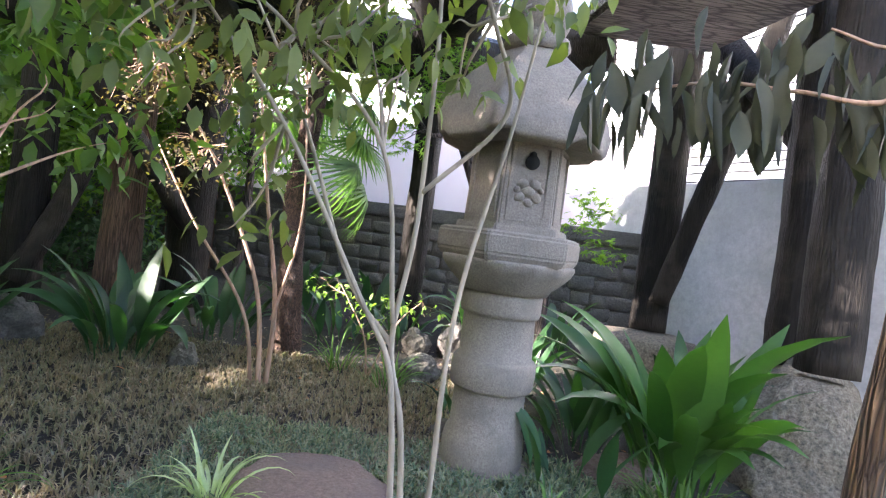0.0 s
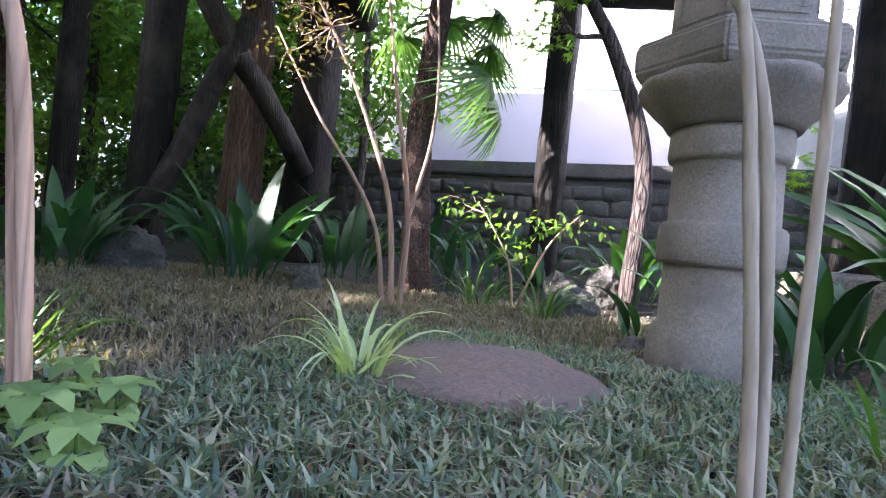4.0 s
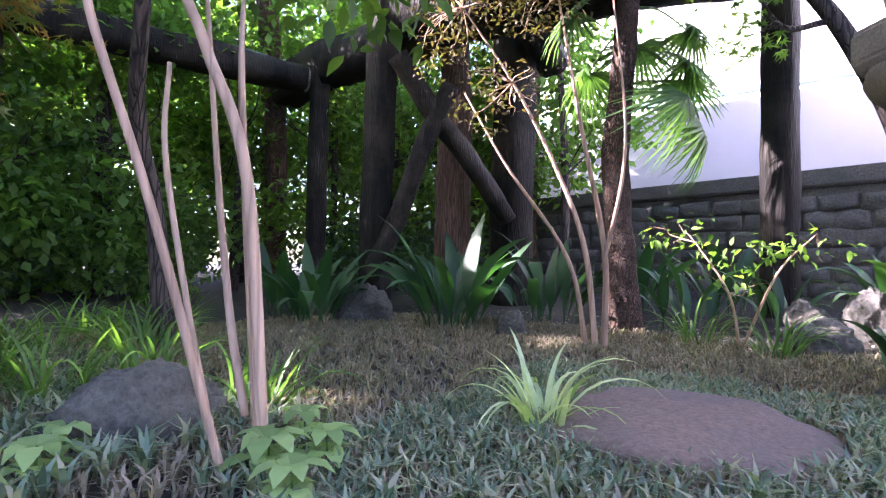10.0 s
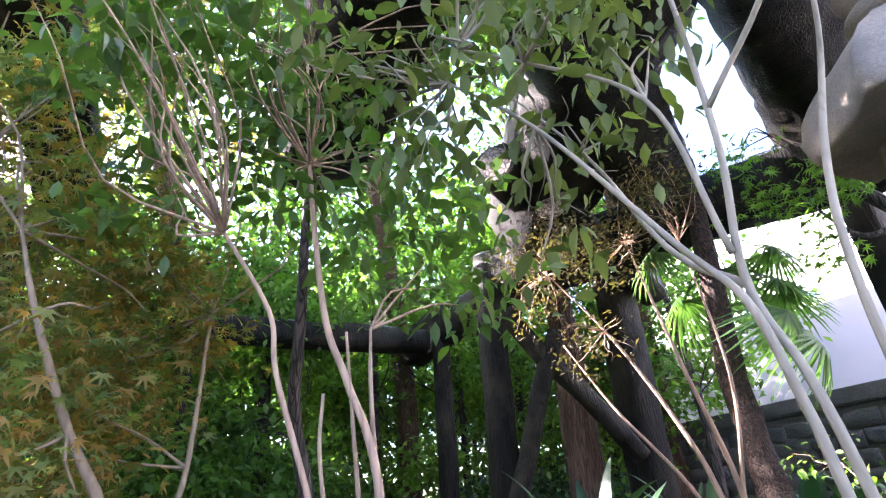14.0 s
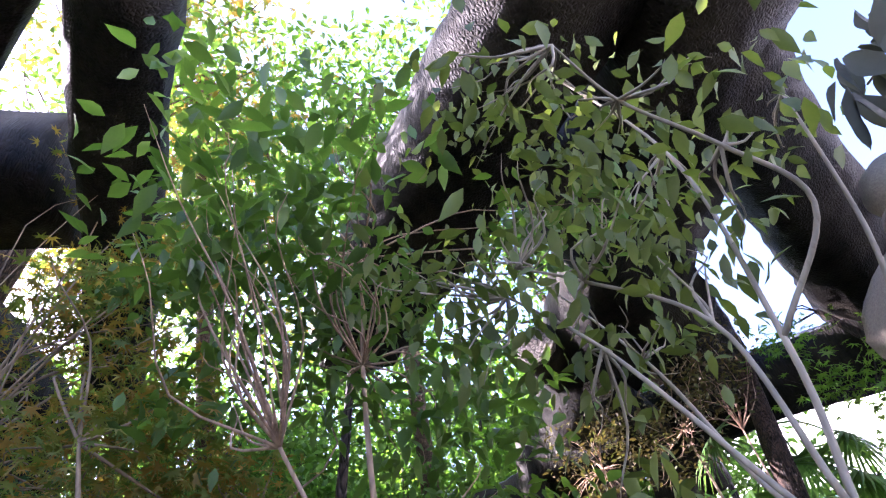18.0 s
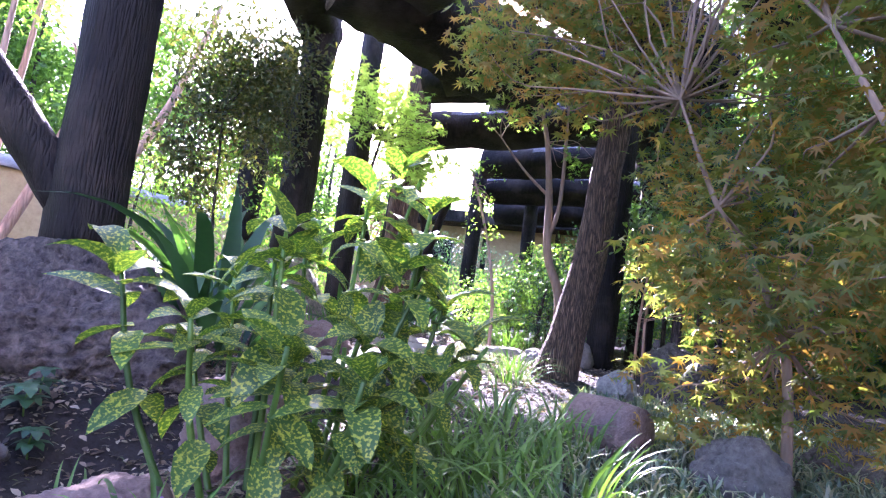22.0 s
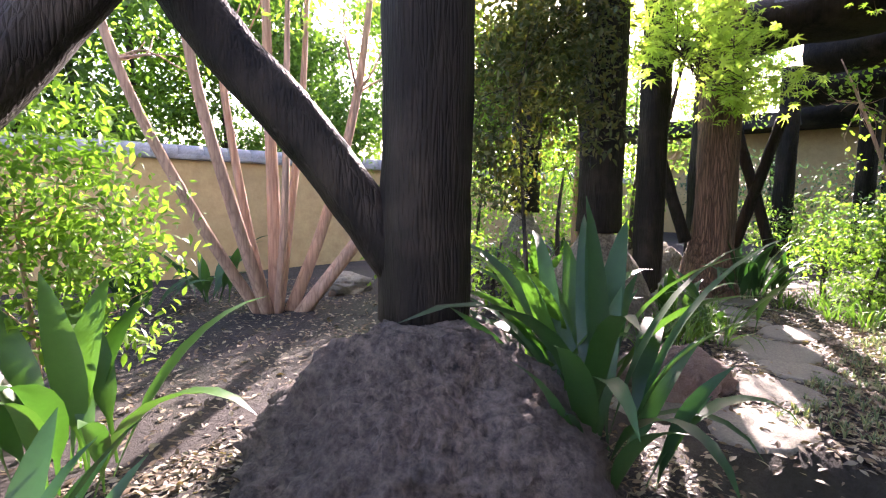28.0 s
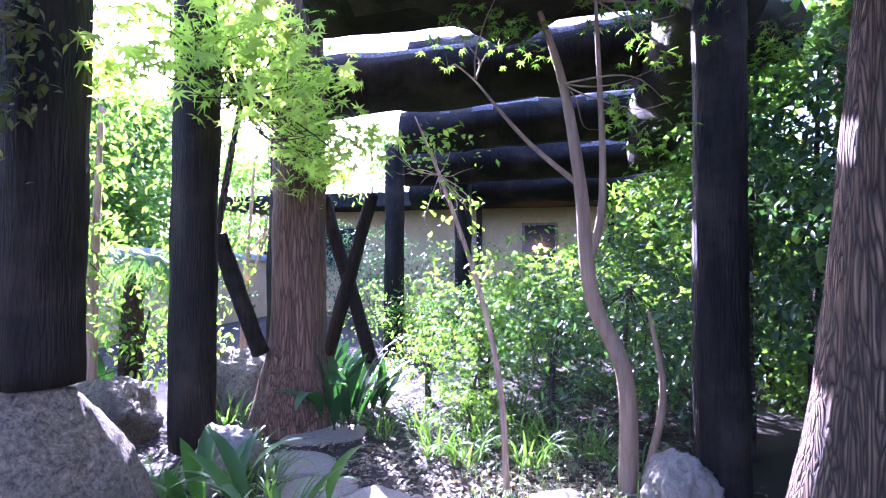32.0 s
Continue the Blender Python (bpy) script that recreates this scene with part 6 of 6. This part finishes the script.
cover("mondo_grass", "tuft", (-1.1, 0.9, 1.15, 2.6), 7500, 0.062, L_MONDO, "fine dark green mondo grass", 1, not_slab)
cover("dry_grass", "tuft", (-3.2, 0.2, 1.0, 3.9), 13000, 0.055, L_DRYMONDO, "brownish dry mondo grass", 2, not_slab)
cover("mondo_grass", "tuft", (-3.6, -1.2, -0.2, 1.6), 3200, 0.08, L_MONDO, "dark green mondo grass under the maples", 3)
cover("mondo_grass", "tuft", (-6.2, -3.2, -1.5, -0.5), 1500, 0.05, L_MONDO, "mondo grass beside the stepping stones", 4)
cover("leaf_litter", "oval", (-2.6, 0.1, -2.9, -0.5), 15000, 0.033, L_LITTER, "thick scatter of dry brown leaves on bare soil", 8)
cover("leaf_litter", "narrow", (-2.6, 0.1, -2.9, -0.5), 4500, 0.032, L_TWIGGY, "dry grass blades and twigs on bare soil", 9)
cover("leaf_litter", "oval", (-3.8, 0.2, -6.5, -2.5), 7000, 0.04, L_LITTER, "scattered dry fallen leaves on bare soil", 5)
cover("leaf_litter", "oval", (-7.5, -2.6, -4.0, 0.0), 9000, 0.042, L_LITTER, "fallen leaves between the stepping stones", 6)
cover("leaf_litter", "oval", (-5.8, -3.0, -2.2, -0.5), 6500, 0.045, L_LITTER, "thick brown leaf litter along the stepping stones", 13)
cover("leaf_litter", "oval", (-3.2, 1.6, 1.0, 4.6), 5200, 0.03, L_LITTER, "small dry brown leaves among the mondo grass", 12, not_slab)
cover("leaf_litter", "oval", (-3.0, 1.2, 1.2, 4.2), 110, 0.05, L_ORANGE, "a few fallen orange leaves", 7)

# ---- spotted laurel ----
aucuba = empty("spotted_laurel", (-1.2, -0.62, 0.36), "spotted laurel with yellow-flecked glossy leaves", "shrub")
auc_bm = []
for k in range(4):
    L, W, bend = 0.155, 0.06, 0.5 + 0.35 * k
    vs, fs = [], []
    y = z = 0.0
    for i in range(8):
        u = i / 7
        a = 0.25 - bend * u
        w = W * 0.5 * math.sin(math.pi * min(1, u ** 0.8)) ** 0.7 * (1 + 0.08 * (i % 2)) + (0.002 if u < 0.1 else 0)
        for s in (-1, 0, 1):
            vs.append((s * w, y, z + abs(s) * w * 0.3))
        y += L / 7 * math.cos(a)
        z += L / 7 * math.sin(a)
    for i in range(7):
        for s in range(2):
            b = i * 3 + s
            fs.append((b, b + 1, b + 4, b + 3))
    me = raw("leaf", vs, fs)
    me.materials.append(L_SPOT)
    auc_bm.append(me)
ra = random.Random(9)
STEMS = [(0.0, 0.0, 0.62), (-0.1, -0.1, 0.55), (0.12, -0.12, 0.42), (-0.25, 0.05, 0.75), (-0.3, 0.2, 0.72), (-0.12, 0.22, 0.55), (0.02, 0.25, 0.35), (0.15, -0.3, 0.5), (-0.05, -0.25, 0.35), (-0.4, 0.05, 0.85), (-0.2, -0.3, 0.5), (-0.3, -0.12, 0.6), (0.1, 0.1, 0.4), (-0.29, 0.27, 0.49), (-0.31, 0.16, 0.59), (-0.30, 0.34, 0.42), (-0.09, 0.17, 0.39), (-0.18, 0.32, 0.34), (-0.03, 0.23, 0.29), (0.02, 0.08, 0.35)]
for dx, dy, h in STEMS:
    top = Vector((dx + ra.uniform(-.05, .05), dy + ra.uniform(-.05, .05), h))
    part("stem", tube("stem", [(dx * 0.4, dy * 0.4, -0.02), (dx * 0.8, dy * 0.8, h * 0.5), top], [0.008, 0.007, 0.005], 7, 4), L_GRASS, aucuba)
    for ring, (zz, cnt, tilt) in enumerate(((0.0, 4, 32), (-0.05, 4, 5), (-0.13, 3, -15), (-0.24, 2, -25))):
        if h + zz < 0.12:
            continue
        for j in range(cnt):
            ob = new("leaf", auc_bm[ra.randrange(4)])
            ob.parent = aucuba
            s = ra.uniform(0.65, 1.12)
            f = 1 + zz / h
            ob.matrix_basis = pose(dx * (0.4 + 0.6 * f), dy * (0.4 + 0.6 * f), h + zz + ra.uniform(-.02, .02), tilt + ra.uniform(-18, 12), ra.uniform(-20, 20), j * 360 / cnt + ring * 40 + ra.uniform(-20, 20)) @ Matrix.Diagonal((s, s, s, 1))

# wing of the neighbouring house, set back in shade
wing = empty("house_wing", (1.9, 8.95, 0.3), "shaded wing of the neighbouring house with blue-white siding", "house")
wing.rotation_euler = (0, 0, radians(-18))
# dark backing here too, giving the wing's boards painted shadow lines
box("wall", (0, 0, 0), (1.45, 2.5, 6.4), WALL_STONE, wing, 0.02)
wb = bmesh.new()
bmesh.ops.create_cube(wb, size=1.0)
for v in wb.verts:
    v.co = Vector(((v.co.x + 0.5) * 1.5 - 0.03, -0.012 if v.co.y > 0 else (-0.04 if v.co.z < 0 else -0.018), (v.co.z + 0.5) * 0.074))
wing_me = from_bm("siding_board", wb)
wing_me.materials.append(SIDING)
for k in range(68):
    ob = new("siding_board", wing_me)
    ob.parent = wing
    ob.location = (0, 0, 0.2 + k * 0.091)

# ---- branch of wilted leaves and the leaning trunk beside it ----
wilt = empty("wilted_branch_tree", (0.62, 1.0, 0.40), "leaning slender tree with a branch of big wilted leaves", "tree")
part("trunk", tube("trunk", [(0.04, 0.02, -0.05), (0.0, 0.01, 0.6), (0.02, 0.0, 1.0), (0.06, -0.02, 1.7), (0.1, -0.05, 2.6)], [0.03, 0.028, 0.026, 0.024, 0.015], 14, 8, 0.06, 2.0), BARK_BROWN, wilt)
part("limb", tube("limb", [(0.06, -0.02, 1.5), (-0.05, 0.0, 1.33), (-0.17, 0.06, 1.34), (-0.3, 0.13, 1.36), (-0.48, 0.18, 1.32)], [0.006, 0.005, 0.004, 0.003, 0.002], 7, 6), BARK_TAN, wilt)
part("limb", tube("limb", [(0.06, -0.02, 1.5), (-0.04, 0.02, 1.42), (-0.14, 0.05, 1.45)], [0.005, 0.004, 0.002], 7, 6), BARK_TAN, wilt)
droop_me = []
for k in range(4):
    vs, fs = [], []
    for i in range(9):
        u = i / 8
        w = 0.021 * math.sin(math.pi * min(1, u ** 0.75 * 0.97 + 0.03)) ** 0.8 * (0.75 + 0.2 * k)
        c = 0.012 * math.sin(u * 3 + k)
        for s in (-1, 0, 1):
            vs.append((s * w * (0.75 + 0.25 * math.cos(u * 5 + k)), 0.014 * u + abs(s) * w * (0.55 + 0.3 * math.sin(4 * u + k)), -0.125 * u + s * c * 0.3))
    for i in range(8):
        for s in range(2):
            b = i * 3 + s
            fs.append((b, b + 1, b + 4, b + 3))
    me = raw("wilted_leaf", vs, fs)
    me.materials.append(L_WILT)
    droop_me.append(me)
rl = random.Random(21)
for k in range(96):
    u = rl.random()
    c = Vector((-0.5 + 0.55 * u + rl.gauss(0, 0.03), 0.18 - 0.18 * u + rl.gauss(0, 0.03), 1.34 + rl.gauss(0, 0.035) + (0.08 if rl.random() < 0.25 else 0)))
    ob = new("wilted_leaf", droop_me[rl.randrange(4)])
    ob.parent = wilt
    s = rl.uniform(0.6, 1.25)
    ob.matrix_basis = pose(*c, rl.gauss(0, 11), rl.gauss(0, 14), rl.uniform(0, 360)) @ Matrix.Diagonal((s, s, s, 1))

# ---- small whorled seedlings ----
whorl = []
for k in range(3):
    vs, fs = [], []
    for j in range(7):
        a = j * 2 * math.pi / 7 + k
        L = 0.075 * (0.8 + 0.25 * math.sin(j * 2.3 + k))
        c, s = math.cos(a), math.sin(a)
        b = len(vs)
        for u, w, z in ((0.05, 0.004, 0), (0.45, 0.017, 0.012), (0.75, 0.016, 0.006), (1.0, 0.001, -0.012)):
            vs += [(c * u * L - s * w, s * u * L + c * w, z), (c * u * L + s * w, s * u * L - c * w, z)]
        for r in range(3):
            q = b + 2 * r
            fs.append((q, q + 1, q + 3, q + 2))
    whorl.append(raw("leaf_whorl", vs, fs))
L_PALE = leaf_mat("pale_seedling_leaf", (0.12, 0.2, 0.06), (0.3, 0.4, 0.15), 0.3, 0.35)
for k, (x, y, s) in enumerate(((-1.05, 1.27, 1.1), (-1.0, 1.36, 0.9), (-1.15, 1.44, 0.9), (-0.93, 1.22, 0.9), (-1.32, 1.02, 1.0), (-1.25, 0.9, 0.9), (-1.42, 1.1, 0.9), (-1.5, 1.25, 0.8), (-1.15, -1.68, 0.95), (-1.34, -1.56, 1.0), (-0.97, -1.2, 0.8), (-0.93, -1.54, 0.9), (-1.19, -1.86, 0.9), (-0.88, -1.12, 0.75), (-1.3, -1.45, 0.8), (-1.22, -1.62, 0.7), (-1.0, -1.28, 0.6), (-1.42, -1.62, 0.8))):
    sd = empty("seedling", (x, y, ground_z(x, y)), "small seedling with a whorl of pale green leaves" if k < 8 else "small dark seedling on bare soil", "plant", "seedlings")
    part("stem", tube("stem", [(0, 0, -0.01), (0.004, 0, 0.04), (0, 0.003, 0.075)], [0.003, 0.0025, 0.002], 6, 3), L_GRASS, sd)
    for q in range(2):
        ob = new("leaf_whorl", whorl[(k + q) % 3])
        ob.parent = sd
        ob.matrix_basis = pose(0, 0, 0.075 - 0.035 * q, 0, 0, 40 * q + k * 30) @ Matrix.Diagonal((s, s, s, 1))
        if not whorl[(k + q) % 3].materials:
            whorl[(k + q) % 3].materials.append(L_PALE)
        ob.material_slots[0].link = "OBJECT"
        ob.material_slots[0].material = L_PALE if k < 8 else L_STRAP

# ---- stones of the low wall ----
wall_stones = []
for k in range(6):
    me = rock_mesh("stone", (0.15, 0.04, 0.085), 300 + k, 0.4, 3)
    for v in me.vertices:
        for a, lim in ((0, 0.125), (2, 0.072)):
            v.co[a] = max(-lim, min(lim, v.co[a] * 1.25))
    me.materials.append(WALL_STONE)
    wall_stones.append(me)
rs = random.Random(31)
for row in range(7):
    u = 3.4 + rs.uniform(0, 0.2)
    while u < 10.2:
        w = rs.uniform(0.75, 1.25)
        ob = new("stone", wall_stones[rs.randrange(6)])
        ob.parent = stone_wall
        ob.matrix_basis = pose(u, -0.17, 0.5 + row * 0.152 + rs.uniform(-.015, .015), 0, rs.uniform(-6, 6), 0) @ Matrix.Diagonal((w, 1, rs.uniform(0.9, 1.1), 1))
        u += 0.262 * w

tree("young_tree", [([(-7.35, -3.9, 0.4), (-7.32, -3.85, 1.4), (-7.3, -3.75, 2.6)], [0.035, 0.028, 0.012]), ([(-7.32, -3.85, 1.3), (-7.15, -3.6, 1.7), (-6.95, -3.45, 2.0)], [0.018, 0.013, 0.006]), ([(-7.31, -3.8, 1.7), (-7.45, -3.4, 2.2), (-7.6, -3.2, 2.6)], [0.018, 0.012, 0.006])], [((-7.3, -3.75, 2.35), (0.55, 0.55, 0.45), 480), ((-7.0, -3.5, 1.85), (0.4, 0.4, 0.3), 240), ((-7.6, -3.2, 2.5), (0.5, 0.5, 0.4), 320)], "oval", 0.06, BARK_TAN, L_FAR, "young leafy tree with a pale trunk before the ochre wall", 63, "tree", 0.03, 10, 4, 0.006)
# ---- glossy seedling shrub by the post, small path palm and pale trunk ----
tree("glossy_shrub", [([(-4.55, 0.05, 0.38), (-4.52, 0.06, 0.9), (-4.5, 0.1, 1.35)], [0.012, 0.01, 0.006]), ([(-4.6, 0.12, 0.38), (-4.62, 0.1, 0.9), (-4.6, 0.15, 1.5)], [0.012, 0.01, 0.006])],
     [((-4.5, 0.1, 1.35), (0.22, 0.2, 0.2), 110), ((-4.6, 0.2, 1.65), (0.25, 0.2, 0.2), 120), ((-4.4, 0.2, 1.1), (0.2, 0.2, 0.15), 60)], "oval", 0.085, BARK_TAN, L_GLOSSY, "tall thin-stemmed shrub with whorls of glossy leaves", 61, "shrub", 0.03, 7, 2, 0.004, -0.2)
tree("young_tree", [([(-5.6, -3.95, 0.4), (-5.62, -3.95, 1.4), (-5.6, -3.9, 2.6)], [0.04, 0.034, 0.015])], [((-5.6, -3.9, 2.4), (0.45, 0.4, 0.5), 700), ((-5.5, -4.0, 1.8), (0.35, 0.3, 0.3), 350)], "oval", 0.055, BARK_TAN, L_BRIGHT, "young tree with a pale smooth trunk by the wall", 62, "tree", 0.03, 10, 4, 0.006)
palm_small = empty("palm", (-6.4, -4.3, 0.4), "small palm with a shaggy trunk and lit fans", "palm")
part("trunk", tube("trunk", [(0, 0, 0), (0.02, 0, 0.6), (0, 0.02, 1.1)], [0.09, 0.085, 0.07], 14, 8, 0.2, 7.0), BARK_PALM, palm_small)
for k in range(8):
    a = k * 45 + 10
    frond(palm_small, (0, 0, 1.05), (math.cos(radians(a)) * 0.3, math.sin(radians(a)) * 0.3, 1.3 - 0.06 * (k % 3)), a - 90, -10 - 12 * (k % 3), k, 0.6)

# ---- flower spike of the lily turf ----
flower = plain_mat("lilac_flower", (0.5, 0.3, 0.55), 0.7, 0.2, 40)
spike = empty("flower_spike", (-0.922, -0.567, 0.379), "small lilac flower spike rising from lily turf", "flower")
spike.scale = (0.6, 0.6, 0.7)
part("stalk", tube("stalk", [(0, 0, -0.06), (0.004, 0, 0.06), (0.01, 0, 0.19)], [0.0025, 0.002, 0.0015], 6, 4), L_GRASS, spike)
bud_me = rock_mesh("bud", (0.0045, 0.0045, 0.006), 77, 0.2, 1)
bud_me.materials.append(flower)
for k in range(22):
    ob = new("bud", bud_me)
    ob.parent = spike
    ob.location = (0.0075 + math.cos(k * 2.4) * 0.006, math.sin(k * 2.4) * 0.006, 0.13 + k * 0.0032)
